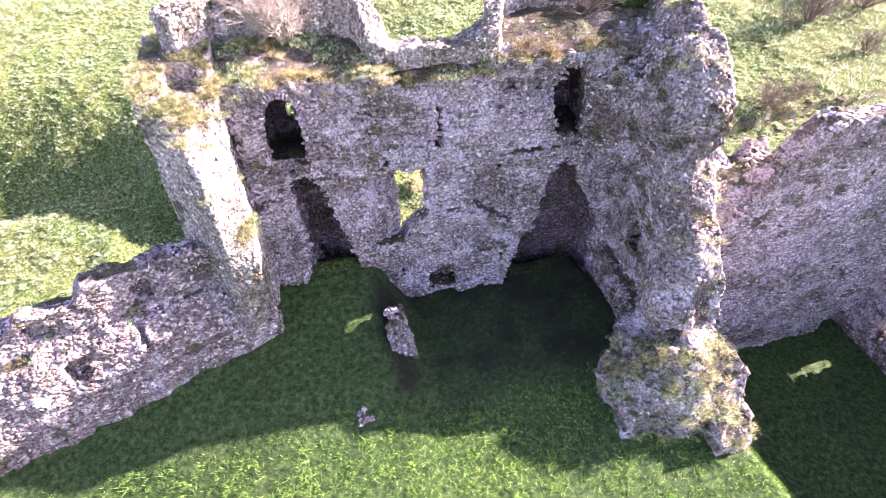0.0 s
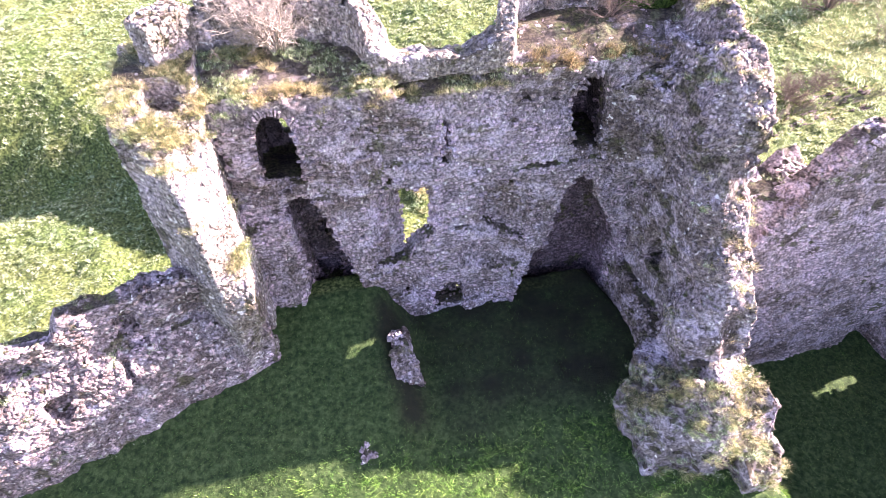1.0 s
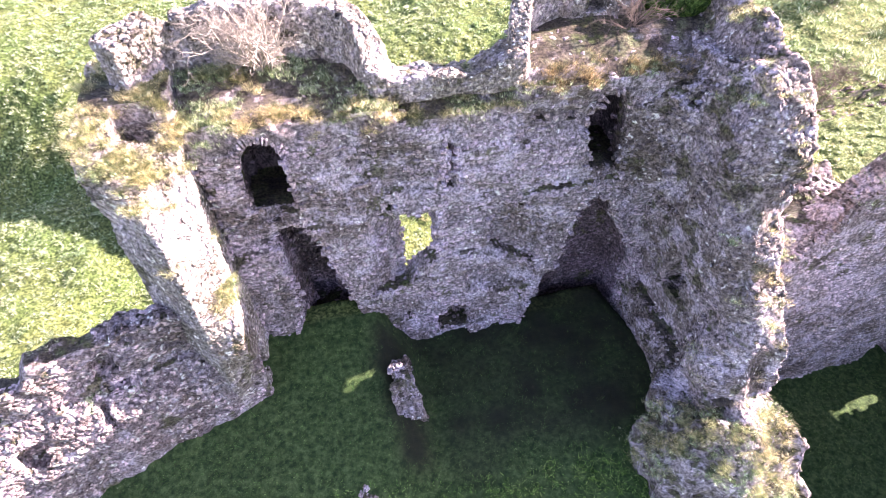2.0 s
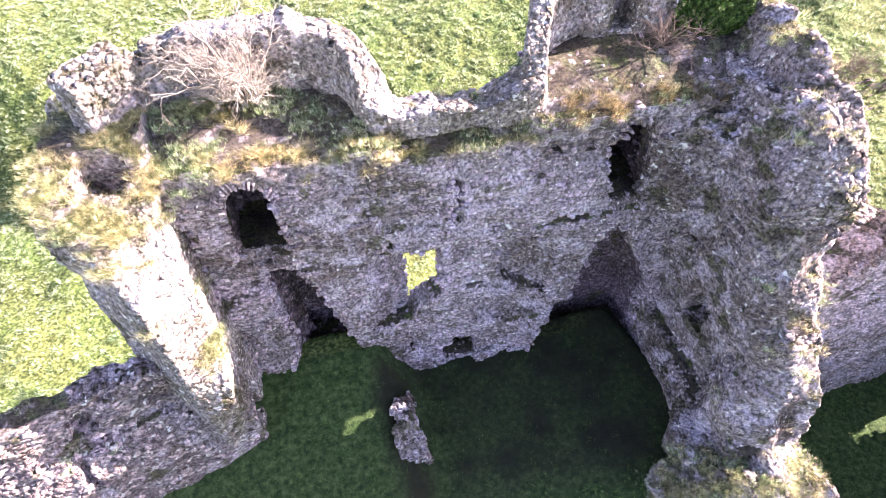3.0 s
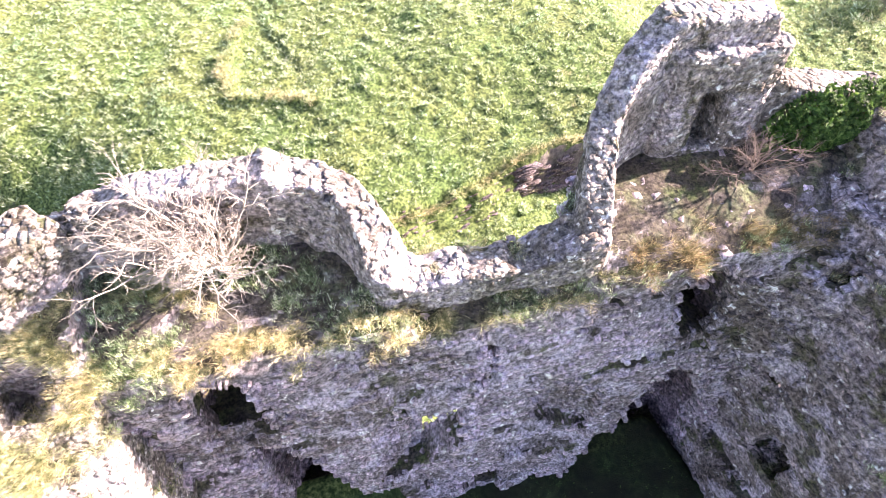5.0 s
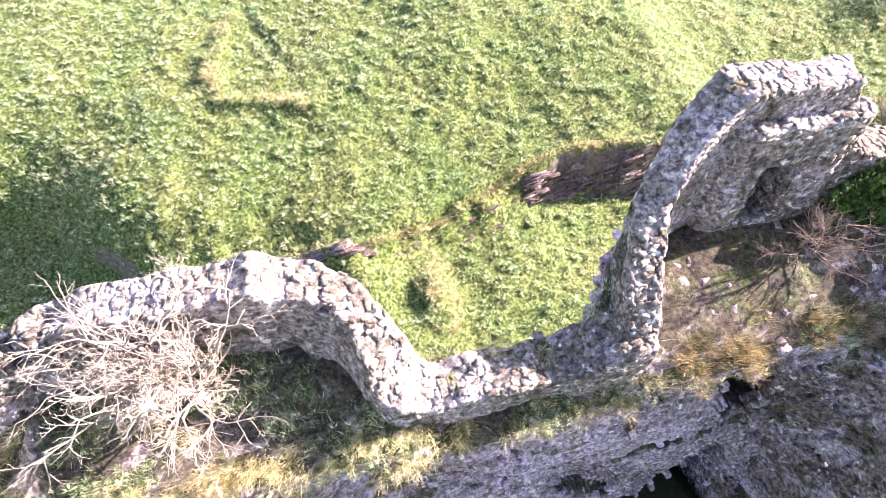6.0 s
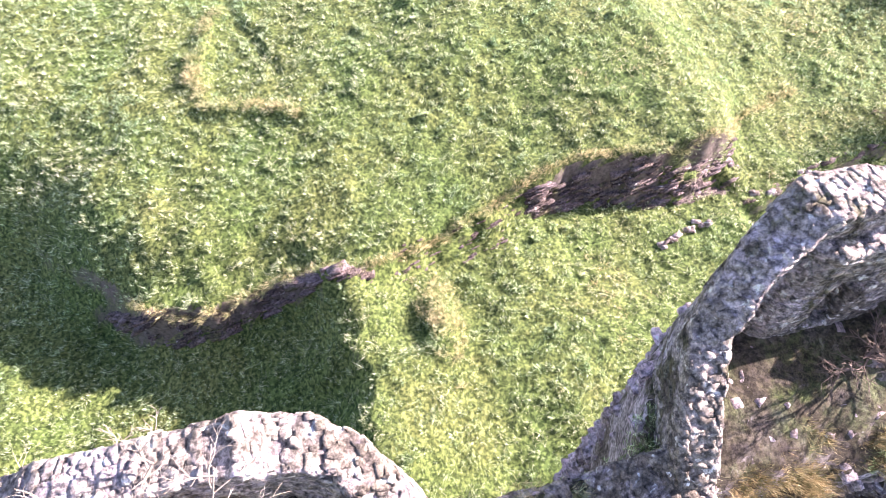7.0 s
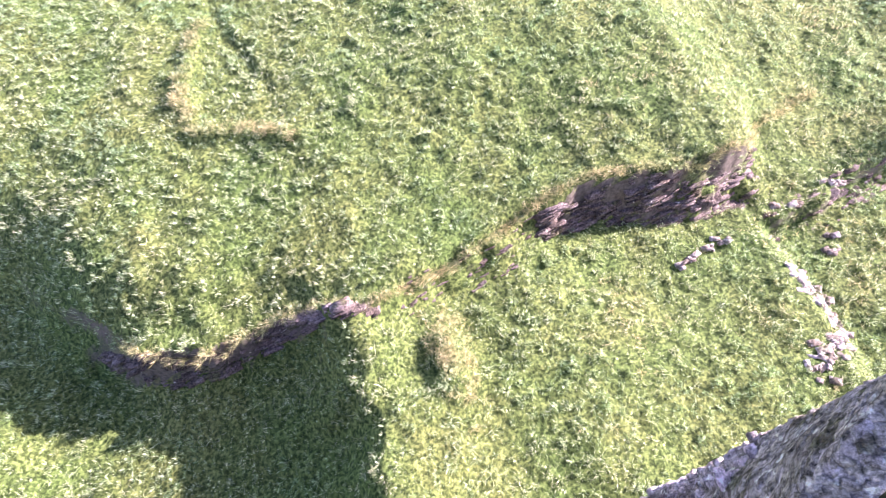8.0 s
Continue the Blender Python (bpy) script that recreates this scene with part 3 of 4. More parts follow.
def side_wall(x, y, z):
    """The wall that comes forward from the keep and ends in a torn edge."""
    end = profile(z, (-4, 7.6), (1.5, 8.6), (3.2, 8.45), (4.6, 9.0), (5.6, 9.75), (6.8, 10.5), (8.5, 11.0), (9.8, 11.55), (10.6, 12.3))
    end = end + 0.9 * np.maximum(9.45 - x, 0) * (z > 3) + 0.42 * vnoise(x, y, z, 0.8, 31)
    # a plinth at the foot, the wall set back above it, and a bulge of loose core at the torn end
    plinth = 8.65 + 0.125 * (y - 9.7)
    inner = np.where(z < 2.2, plinth, profile(z, (2.2, 9.3), (4.0, 9.25), (5.2, 8.95), (9, 8.95), (10, 9.3)))
    inner = inner - 0.75 * step(10.7, 9.6, y) * step(4.7, 3.6, z) * (z > 1.2)
    top = profile(y, (11, 9.7), (12.3, 10.0), (14, 9.9), (17, 9.9)) + 0.25 * vnoise(x, y, z * 0, 0.5, 32) + 0.25 * step(9.6, 10.1, x) + 0.5 * step(9.5, 9.9, x) * step(12.6, 13.4, y)
    f = np.maximum.reduce([inner - x, x - 10.35, end - y, y - 16.0, z - top, -5.0 - z])
    # the corner with the keep is rounded
    turn_in = np.maximum.reduce([1.25 - np.hypot(x - 7.7, y - 12.45), 7.7 - x, 12.45 - y, 6.0 - z, z - 9.25 + 0.6 * (9.0 - x), x - 9.4, y - 14.0])
    f = np.minimum(f, turn_in)
    d = x - 8.95
    cuts = [
        np.maximum.reduce([np.abs(y - 12.85 - 0.1 * d) - 0.25, np.abs(z - 5.85 - 0.45 * d) - 0.25]),
        np.maximum(arch(y, z, 11.95, 0.4, 3.3, 4.3, 4.7), x - 9.95),
        np.maximum(arch(y, z, 13.1, 0.22, 8.7, 9.1, 9.25), x - 9.4),
    ]
    for c in cuts:
        f = np.maximum(f, -c)
    return f + rough(x, y, z, 0.10)


def rubble_mound(x, y, z):
    """A heap at the foot of the torn wall, and the wall's line going on from it as a low ridge."""
    n = vnoise(x, y, z * 0, 0.7, 41)
    h = 2.8 - 0.6 * np.maximum(8.8 - x, 0) ** 1.3 - 1.1 * np.maximum(7.5 - y, 0) - 0.25 * np.maximum(x - 9.6, 0) + 0.35 * n
    heap = np.maximum.reduce([z - h, 7.0 + 0.25 * np.abs(x - 9.0) - 0.2 * (3 - z) - y, y - 9.2, 7.3 - 0.1 * (3 - z) - x, x - 10.3 - 0.15 * (3 - z)])
    ridge = np.maximum.reduce([z - profile(y, (2, 0.2), (5, 0.7), (6.5, 1.2), (7.5, 1.9)) - 0.25 * n, np.abs(x - 10.3 - 0.28 * (y - 6.5)) - 0.45 - 0.12 * (2 - z), y - 8.0, 1.0 - y])
    return np.maximum(np.minimum(heap, ridge), -5.0 - z) + rough(x, y, z, 0.17)


def low_wall(x, y, z):
    s, o = -(x + 3.3) * 0.966 - (y - 11.45) * 0.26, -(x + 3.3) * 0.26 + (y - 11.45) * 0.966
    face = profile(z, (-3, 0.1), (1.0, 0.24), (2.5, 0.36), (3.6, 0.52), (4.1, 0.85))
    front = np.maximum.reduce([face - o, o - 1.4, z - 4.15 - 0.25 * vnoise(x, y, z * 0, 0.9, 51) + 0.02 * s])
    crest = profile(s, (-1, 5.6), (2.2, 5.65), (3.2, 5.75), (3.6, 5.0), (4.2, 5.1), (4.7, 5.35), (5.3, 4.9), (6, 4.6), (9, 4.6)) + 0.12 * vnoise(x, y, z * 0, 0.4, 52)
    rear = np.maximum.reduce([1.0 - o, o - 1.6, z - crest])
    f = np.maximum.reduce([np.minimum(front, rear), -1.2 - s, s - 9.5, -4.0 - z])
    for s0, w, z0, z1 in ((1.25, 0.09, 5.3, 5.48), (1.95, 0.2, 4.5, 5.0), (4.6, 0.3, 4.3, 4.75)):
        f = np.maximum(f, -np.maximum.reduce([np.abs(s - s0) - w, z0 - z, z - z1, o - 1.4]))
    for s0, w, z0, z1 in ((2.4, 0.13, 3.2, 3.9), (4.2, 0.3, 2.9, 3.5)):
        f = np.maximum(f, -np.maximum.reduce([np.abs(s - s0) - w, z0 - z, z - z1, o - 0.9]))
    return f + rough(x, y, z, 0.11)


def curtain_wall(x, y, z):
    crest = profile(x, (10.2, 3.4), (12.2, 3.8), (12.41, 4.36), (12.94, 5.07), (13.33, 5.98), (13.86, 6.5), (14.57, 7.4), (16.2, 7.55), (24, 7.3)) + 0.13 * vnoise(x, y, z * 0, 0.6, 61)
    shelf = np.maximum.reduce([11.5 - y, y - 13.7, z - np.minimum(crest + 1.4 * (y - 11.6), 5.15 + 0.25 * np.clip(x - 12.5, -1, 2)) - 0.25 * vnoise(x, y, z * 0, 0.5, 62), 10.2 - x, x - 14.6, -6.0 - z])
    f = np.maximum.reduce([11.4 - y, y - 12.3, z - crest, 10.2 - x, x - 23.0, -6.0 - z])
    f = np.minimum(f, shelf)
    f = np.maximum(f, -np.maximum(arch(x, z, 20.3, 0.7, -6, -3.2, -2.4), y - 11.9))
    for hx, hz in ((11.9, 3.1), (13.0, 4.9), (13.5, 6.4), (14.0, 1.6), (14.6, 3.6), (15.2, 5.2), (15.7, 0.4), (16.4, 3.0), (17.3, 4.8), (17.9, 1.2), (18.6, 3.4), (16.1, 6.5)):
        f = np.maximum(f, -box(x, y, z, hx - 0.08, hx + 0.08, 11, 11.8, hz - 0.08, hz + 0.08))
    return f + rough(x, y, z, 0.07)


def cross_wall(x, y, z):
    """The far side of the lower ward, which keeps its floor in shade."""
    crest = profile(y, (0, 2.0), (4, 3.6), (7, 4.6), (9, 4.9), (12, 5.4)) + 0.2 * vnoise(x, y, z * 0, 0.7, 71)
    f = np.maximum.reduce([20.9 - x, x - 22.0, 0.0 - y, y - 11.9, z - crest, -6.0 - z])
    f = np.maximum(f, -np.maximum.reduce([np.abs(y - 10.05) - 0.3, np.abs(z + 2.25 - 0.45 * (x - 21)) - 0.6]))
    return f + rough(x, y, z, 0.07)


def partition_stub(x, y, z):
    f = np.maximum.reduce([1.0 - x - 0.08 * (z - 2), x - 1.5 - 0.1 * (2.4 - z), 10.8 - y, y - 12.5, z - profile(y, (10.7, 1.3), (11.2, 1.85), (11.5, 2.2), (12.0, 2.3), (12.35, 1.9), (12.5, 1.6)), -1.0 - z])
    return f + rough(x, y, z, 0.12)


def fallen_cairn(x, y, z):
    return np.hypot(np.hypot(x + 0.2, (y - 9.0)) / 0.27, (z - 1.12) / 0.14) * 0.25 - 0.25 + rough(x, y, z, 0.1)


# ---- stones on the walls ----
def stone_template(seed):
    """The shown half of a worn stone: a humped front of four faces and a skirt that goes into the wall."""
    r = np.random.default_rng(seed)
    ring = [(-1, -1), (0, -1), (1, -1), (1, 0), (1, 1), (0, 1), (-1, 1), (-1, 0)]
    p = [(a * (0.78 if a and b_ else 0.86), b_ * (0.78 if a and b_ else 0.86), 0.8) for a, b_ in ring] + [(0, 0, 1.0)] + [(a, b_, 0.35) for a, b_ in ring] + [(a, b_, -1.0) for a, b_ in ring]
    p = np.array(p, float)
    p[:17] += r.uniform(-0.13, 0.13, (17, 3))
    faces = [[7, 0, 1, 8], [8, 1, 2, 3], [5, 8, 3, 4], [6, 7, 8, 5]]
    for k in range(8):
        n = (k + 1) % 8
        faces += [[9 + k, 9 + n, n, k], [17 + k, 17 + n, 9 + n, 9 + k]]
    return p * 0.5, np.array(faces)


TEMPLATES = [stone_template(100 + k) for k in range(10)]
STONE_MESHES = []
for tv, tf in TEMPLATES:
    pair = []
    for surface in (STONE_ONE, PALE_ONE, MOSSY_ONE, CURTAIN_LIT_ONE, SPECK_ONE):
        me = bpy.data.meshes.new("stone")
        me.from_pydata(tv.tolist(), [], tf.tolist())
        me.materials.append(surface)
        pair.append(me)
    STONE_MESHES.append(pair)


def lay_stones(verts, faces, seed, course=0.15, length=0.34, proud=0.02, grain=0.24, sink=0.03):
    """Courses of rubble over a surface: places, axes and sizes, one stone to a cell."""
    r = np.random.default_rng(seed)
    q = verts[faces]
    n = np.cross(q[:, 2] - q[:, 0], q[:, 3] - q[:, 1])
    area = np.linalg.norm(n, axis=1)
    n = n / np.maximum(area, 1e-9)[:, None]
    pick = r.permutation(np.repeat(np.arange(len(q)), 3))
    pick = pick[area[pick] > 1e-6]
    w = r.random((len(pick), 2, 1))
    a, b = q[pick, 0] + (q[pick, 1] - q[pick, 0]) * w[:, 0], q[pick, 3] + (q[pick, 2] - q[pick, 3]) * w[:, 0]
    p, m = a + (b - a) * w[:, 1], n[pick]
    ok = m[:, 2] > -0.5
    p, m = p[ok], m[ok]
    flat = m[:, 2] > 0.75
    turn_ = np.round(np.arctan2(m[:, 1], m[:, 0]) / (math.pi / 2)).astype(int) % 4
    along = np.where(turn_ % 2 == 0, p[:, 1], p[:, 0])
    row_ = np.floor(p[:, 2] / course + 0.35 * np.sin(along * 1.7)).astype(int)
    shift = (row_ * 0.618) % 1
    size = length * (0.75 + 0.6 * ((row_ * 0.379) % 1))
    col = np.floor(along / size + shift).astype(int)
    deep = np.floor(np.where(turn_ % 2 == 0, p[:, 0], p[:, 1]) / 0.5).astype(int)
    k1 = np.where(flat, np.floor(p[:, 0] / grain), row_).astype(int)
    k2 = np.where(flat, np.floor(p[:, 1] / grain), col).astype(int)
    k3 = np.where(flat, 99, turn_ * 1000 + deep).astype(int)
    _, first = np.unique(np.stack([k1, k2, k3], 1), axis=0, return_index=True)
    p, m, flat, row_, col, size, turn_, along = (v[first] for v in (p, m, flat, row_, col, size, turn_, along))
    # wall stones sit in the middle of their cell
    mid = (col - (row_ * 0.618) % 1 + 0.5) * size
    move = np.clip(np.where(flat, 0, mid - along), -0.12, 0.12)
    p[:, 1] += np.where(turn_ % 2 == 0, move, 0)
    p[:, 0] += np.where(turn_ % 2 == 0, 0, move)
    # stones of a standing face lie flush with it
    axis = np.stack([np.cos(turn_ * math.pi / 2), np.sin(turn_ * math.pi / 2), 0 * along], 1)
    square = (~flat) & ((axis * m).sum(1) > 0.72) & (np.abs(m[:, 2]) < 0.36)
    m = np.where(square[:, None], axis * 0.93 + m * 0.07, m)
    m = np.where(flat[:, None], m * 0.45 + np.array((0, 0, 0.55)), m)
    m = m / np.linalg.norm(m, axis=1, keepdims=True)
    up = np.array([0, 0, 1.0])
    u = np.cross(up, m) + 1e-4
    u /= np.linalg.norm(u, axis=1, keepdims=True)
    tip = np.where(~square, r.uniform(-1.5, 1.5, len(p)), r.normal(0, 0.09, len(p)))[:, None]
    v = np.cross(m, u)
    u = u * np.cos(tip) + v * np.sin(tip)
    v = np.cross(m, u)
    c = len(p)
    s = np.stack([np.where(flat, grain * r.uniform(0.8, 1.35, c), size * np.clip(np.exp(r.normal(-0.32, 0.38, c)), 0.3, 1.7)), np.where(flat, grain * r.uniform(0.7, 1.15, c), course * np.clip(np.exp(r.normal(-0.22, 0.34, c)), 0.35, 1.9)), r.uniform(0.10, 0.16, c)], 1)
    p = p + m * (r.normal(proud - 0.05, 0.5 * proud + 0.008, c) - np.where(square, 0, np.where(flat, sink, 0.036)))[:, None]
    return p, np.stack([u, v, m], 2), s


def join_stones(name, p, frames, s, material, parent, seed=0):
    r = np.random.default_rng(seed)
    vs, fs, base = [], [], 0
    kinds = r.integers(0, len(TEMPLATES), len(p))
    for k, (tv, tf) in enumerate(TEMPLATES):
        at = kinds == k
        c = int(at.sum())
        if not c:
            continue
        pts = np.einsum("nij,nkj->nki", frames[at], tv[None] * s[at][:, None]) + p[at][:, None]
        vs.append(pts.reshape(-1, 3))
        fs.append((tf[None] + (np.arange(c) * len(tv))[:, None, None] + base).reshape(-1, 4))
        base += c * len(tv)
    ob = mesh_object(name, np.concatenate(vs), np.concatenate(fs), material, parent)
    ob["kind"] = "stuff"
    return ob


PENDING, PACKED, SKINS = [], [], {}


def packed_stones(verts, faces, normals, size, seed, lost, gap=0.018, flat=0.4):
    """Cut a surface into its packed stones: vertices, quads and the stone that each quad belongs to."""
    r = np.random.default_rng(seed)
    scale = np.array((size, size, size * 0.6))
    keys = cobbles(*verts[faces].mean(1).T, size, seeds=True)[2]
    _, piece = np.unique(keys, axis=0, return_inverse=True)
    piece = piece.reshape(-1)
    keep = (~lost(*verts[faces].mean(1).T) & (np.bincount(piece)[piece] > 3))
    faces, piece = faces[keep], piece[keep]
    _, piece = np.unique(piece, return_inverse=True)
    piece = piece.reshape(-1)
    count = len(verts)
    code, fresh = np.unique(np.repeat(piece, 4) * count + faces.ravel(), return_inverse=True)
    quads = fresh.reshape(-1, 4)
    source, owner = code % count, code // count
    # joints run straight between neighbours
    at = verts / scale
    _, _, _, one, two = cobbles(*verts.T, size, seeds=True)
    d = two - one
    span = np.linalg.norm(d, axis=1, keepdims=True)
    d = d / np.maximum(span, 1e-6)
    move = np.clip((((one + two) / 2 - at) * d).sum(1), -0.3, 0.3)[:, None] * d
    shared = np.bincount(source, minlength=count) > 1
    v = np.where(shared[:, None], (at + move) * scale, verts)[source]
    n = normals[source]
    total = np.bincount(owner)
    centre = np.stack([np.bincount(owner, v[:, k]) for k in range(3)], 1) / total[:, None]
    face_n = np.stack([np.bincount(owner, n[:, k]) for k in range(3)], 1)
    face_n /= np.maximum(np.linalg.norm(face_n, axis=1, keepdims=True), 1e-6)
    tilt = face_n + r.normal(0, 0.07, face_n.shape)
    off = v - centre[owner]
    v = v - flat * (off * tilt[owner]).sum(1, keepdims=True) * tilt[owner] - gap * off + face_n[owner] * r.normal(0, 0.009, len(total))[owner][:, None]
    big = len(v)
    a, b = quads.ravel(), np.roll(quads, -1, 1).ravel()
    rim = ~np.isin(a * big + b, b * big + a)
    a, b, whose = a[rim], b[rim], np.repeat(piece, 4)[rim]
    inner = -np.ones(big, int)
    ends = np.unique(np.concatenate([a, b]))
    inner[ends] = big + np.arange(len(ends))
    v = np.concatenate([v, v[ends] - n[ends] * 0.075])
    quads = np.concatenate([quads, np.stack([b, a, inner[a], inner[b]], 1)])
    return v, quads, np.concatenate([piece, whose]), centre


def in_one(f):
    """Whether the faces of a stone hang together."""
    label = np.arange(f.max() + 1)
    for _ in range(40):
        low = label[f].min(1)
        before = label.copy()
        np.minimum.at(label, f.ravel(), np.repeat(low, 4))
        if (label == before).all():
            break
    return len(np.unique(label[f])) == 1


def set_packed():
    for core, v, quads, piece, centre, focus, single, pale in PACKED:
        order = np.argsort(piece, kind="stable")
        start = np.searchsorted(piece[order], np.arange(len(centre) + 1))
        near = []
        for k in np.argsort(np.linalg.norm(centre - np.array(focus), axis=1)):
            q = quads[order[start[k]:start[k + 1]]]
            ids, f = np.unique(q, return_inverse=True)
            if len(near) == single:
                break
            if not in_one(f.reshape(-1, 4)):
                continue
            near.append(k)
            ob = mesh_object("stone", v[ids] - centre[k], f.reshape(-1, 4), (STONE_ONE, PALE_ONE, MOSSY_ONE, CURTAIN_LIT_ONE, SPECK_ONE)[pale], core, smooth=True)
            ob.location = centre[k]
        rest = ~np.isin(piece, near)
        if rest.any():
            ids, f = np.unique(quads[rest], return_inverse=True)
            ob = mesh_object("stonework", v[ids], f.reshape(-1, 4), (STONE_MANY, PALE_MANY, MOSSY_MANY, CURTAIN_LIT_MANY, SPECK_MANY)[pale], core, smooth=True)
            ob["kind"] = "stuff"


def surface_normals(verts, faces):
    q = verts[faces]
    n = np.cross(q[:, 2] - q[:, 0], q[:, 3] - q[:, 1])
    out = np.stack([np.bincount(faces.ravel(), np.repeat(n[:, k], 4), minlength=len(verts)) for k in range(3)], 1)
    return out / np.maximum(np.linalg.norm(out, axis=1, keepdims=True), 1e-9)


def everywhere(x, y, z):
    return z > -99


def masonry(name, solid, low, high, label, category, seed, h=0.1, course=0.15, length=0.34, proud=0.02, kind="", single=300, skip=0.0, focus=None, grain=0.24, pale=0, bare=None, parent=None, core_material=None, sink=0.03, size=0.0, bulge=0.0, torn=None, lost=None, joint=0.024, gap=0.018, recess_shade=None):
    """A wall: its core, and the stones of its faces, the first few hundred as stones of their own."""
    verts, faces = skin(solid, low, high, h, size, bulge)
    if torn:
        # where the facing is torn away the core lies back, behind packed stones
        normals = surface_normals(verts, faces)
        at = torn(*verts[faces].mean(1).T)
        gone = lost or (lambda x, y, z: x > 1e6)
        PACKED.append([*packed_stones(verts, faces[at], normals, size, seed, lambda x, y, z: gone(x, y, z) | (z < ground_height(x, y) - 0.25), gap), focus, single, pale])
        verts = verts - normals * (joint * torn(*verts.T))[:, None]
    core = mesh_object(name, verts, faces, core_material or (PALE_CORE if pale == 1 else MORTAR), parent, smooth=True)
    if size:
        tone = core.data.attributes.new("tone", "FLOAT", "POINT")
        tone.data.foreach_set("value", cobbles(*verts.T, size)[1].astype(np.float32))
    # core faces inside recesses take the colour with shade painted in
    if recess_shade:
        core.data.materials.append(RECESS_SHADE_CORE)
        core.data.polygons.foreach_set("material_index", recess_shade(*verts[faces].mean(1).T).astype(np.int32))
    tagged(core, label, category if parent is None else "", kind=kind)
    if torn:
        PACKED[-1].insert(0, core)
        SKINS[name] = (verts, faces)
        faces = faces[~torn(*verts[faces].mean(1).T)]
        if not len(faces):
            return core
    p, fr, s = lay_stones(verts, faces, seed, course, length, proud, grain, sink)
    above = p[:, 2] > ground_height(p[:, 0], p[:, 1]) - 0.1
    if skip:
        above &= np.random.default_rng(seed + 1).random(len(p)) > skip
    if bare:
        above &= ~(bare(p[:, 0], p[:, 1], p[:, 2]) & (np.random.default_rng(seed + 2).random(len(p)) < 0.9))
    p, fr, s = p[above], fr[above], s[above]
    if recess_shade:
        recessed = recess_shade(*p.T)
        join_stones("sheltered_stonework", p[recessed], fr[recessed], s[recessed], RECESS_SHADE_MANY, core, seed)
        p, fr, s = p[~recessed], fr[~recessed], s[~recessed]
    PENDING.append((core, p, fr, s, seed, single, focus, pale))
    SKINS.setdefault(name, (verts, faces))
    return core


def set_stones():
    for core, p, fr, s, seed, single, focus, pale in PENDING:
        d = np.linalg.norm(p - np.array(focus if focus else p.mean(0)), axis=1)
        order = np.argsort(d)
        one, many = order[:single], order[single:]
        r = random.Random(seed)
        for i in one:
            ob = new("stone", r.choice(STONE_MESHES)[pale])
            ob.parent = core
            ob.matrix_basis = Matrix.Translation(p[i]) @ Matrix(fr[i].tolist()).to_4x4() @ Matrix.Diagonal((*s[i], 1))
        if len(many):
            join_stones("stonework", p[many], fr[many], s[many], (STONE_MANY, PALE_MANY, MOSSY_MANY, CURTAIN_LIT_MANY, SPECK_MANY)[pale], core, seed)


# ---- grass ----
def blades(name, roots, material, count, long_, width, lean, seed, spread=0.1, wind=(0.0, 0.0), parent=None):
    """Tufts of grass: count narrow blades, each of two bent pieces, at every root."""
    r = np.random.default_rng(seed)
    roots = np.repeat(roots, count, 0)
    c = len(roots)
    a = r.uniform(0, 2 * math.pi, c)
    out = np.stack([np.cos(a), np.sin(a)], 1)
    base = roots.copy()
    base[:, :2] += out * spread * r.random((c, 1))
    ln = np.repeat(long_, count) * r.uniform(0.55, 1.25, c) if np.ndim(long_) else long_ * r.uniform(0.55, 1.25, c)
    le = lean * r.uniform(0.3, 1.2, c)
    way = out * le[:, None] + np.array(wind)
    tip = base + np.concatenate([way * ln[:, None], (ln * np.maximum(1 - 0.45 * le, 0.2))[:, None]], 1)
    b = a + r.uniform(0.6, 2.4, c)
    side = np.stack([np.cos(b), np.sin(b), 0 * b], 1) * (width * r.uniform(0.6, 1.3, c))[:, None]
    base[:, 2] -= 0.03
    v = np.stack([base - side, base + side, tip], 1).reshape(-1, 3)
    f = np.arange(len(v)).reshape(-1, 3)
    return tagged(mesh_object(name, v, f, material, parent), kind="stuff")


def scatter(x0, x1, y0, y1, per, seed, keep):
    r = np.random.default_rng(seed)
    c = int((x1 - x0) * (y1 - y0) * per)
    x, y = r.uniform(x0, x1, c), r.uniform(y0, y1, c)
    k = keep(x, y) > r.random(c)
    x, y = x[k], y[k]
    return np.stack([x, y, ground_height(x, y)], 1)


# ---- the ruin ----
def walk_of_keep(x, y, z):
    return (z > 8.9) & (z < 10.35) & (y > 13.6) & (y < 16)


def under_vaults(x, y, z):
    """The rooms and recesses in the thickness of the keep, free of lichen and painted darker for their shade."""
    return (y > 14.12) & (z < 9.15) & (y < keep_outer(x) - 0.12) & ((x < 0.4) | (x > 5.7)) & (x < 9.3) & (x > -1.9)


keep_core = masonry("keep_wall", keep_wall, (-2.8, 13.3, -0.6), (10.7, 17.0, 10.8), "ruined grey limestone keep wall with window recesses and grassy top", "wall", 1, h=0.085, course=0.085, length=0.19, proud=0.014, grain=0.13, kind="structure", skip=0.22, focus=(3.2, 13.7, 5.0), bare=lambda x, y, z: (walk_of_keep(x, y, z) & ((x < 5) | (noise2(x, y, 0.5, 39) < 0.1))) | ((y > 14.15) & (y < 15.8) & (z > 6.7) & (z < 9.2)), recess_shade=under_vaults)
masonry("parapet", keep_parapet, (-2.3, 13.9, 9.0), (10.7, 17.0, 12.6), "broken parapet with large white lichened coping stones", "", 10, h=0.044, joint=0.008, gap=0.006, course=0.13, length=0.22, proud=-0.004, size=0.105, bulge=0.014, torn=everywhere, pale=1, focus=(0, 15.7, 11), parent=keep_core, core_material=BARE_CORE, sink=0.012)
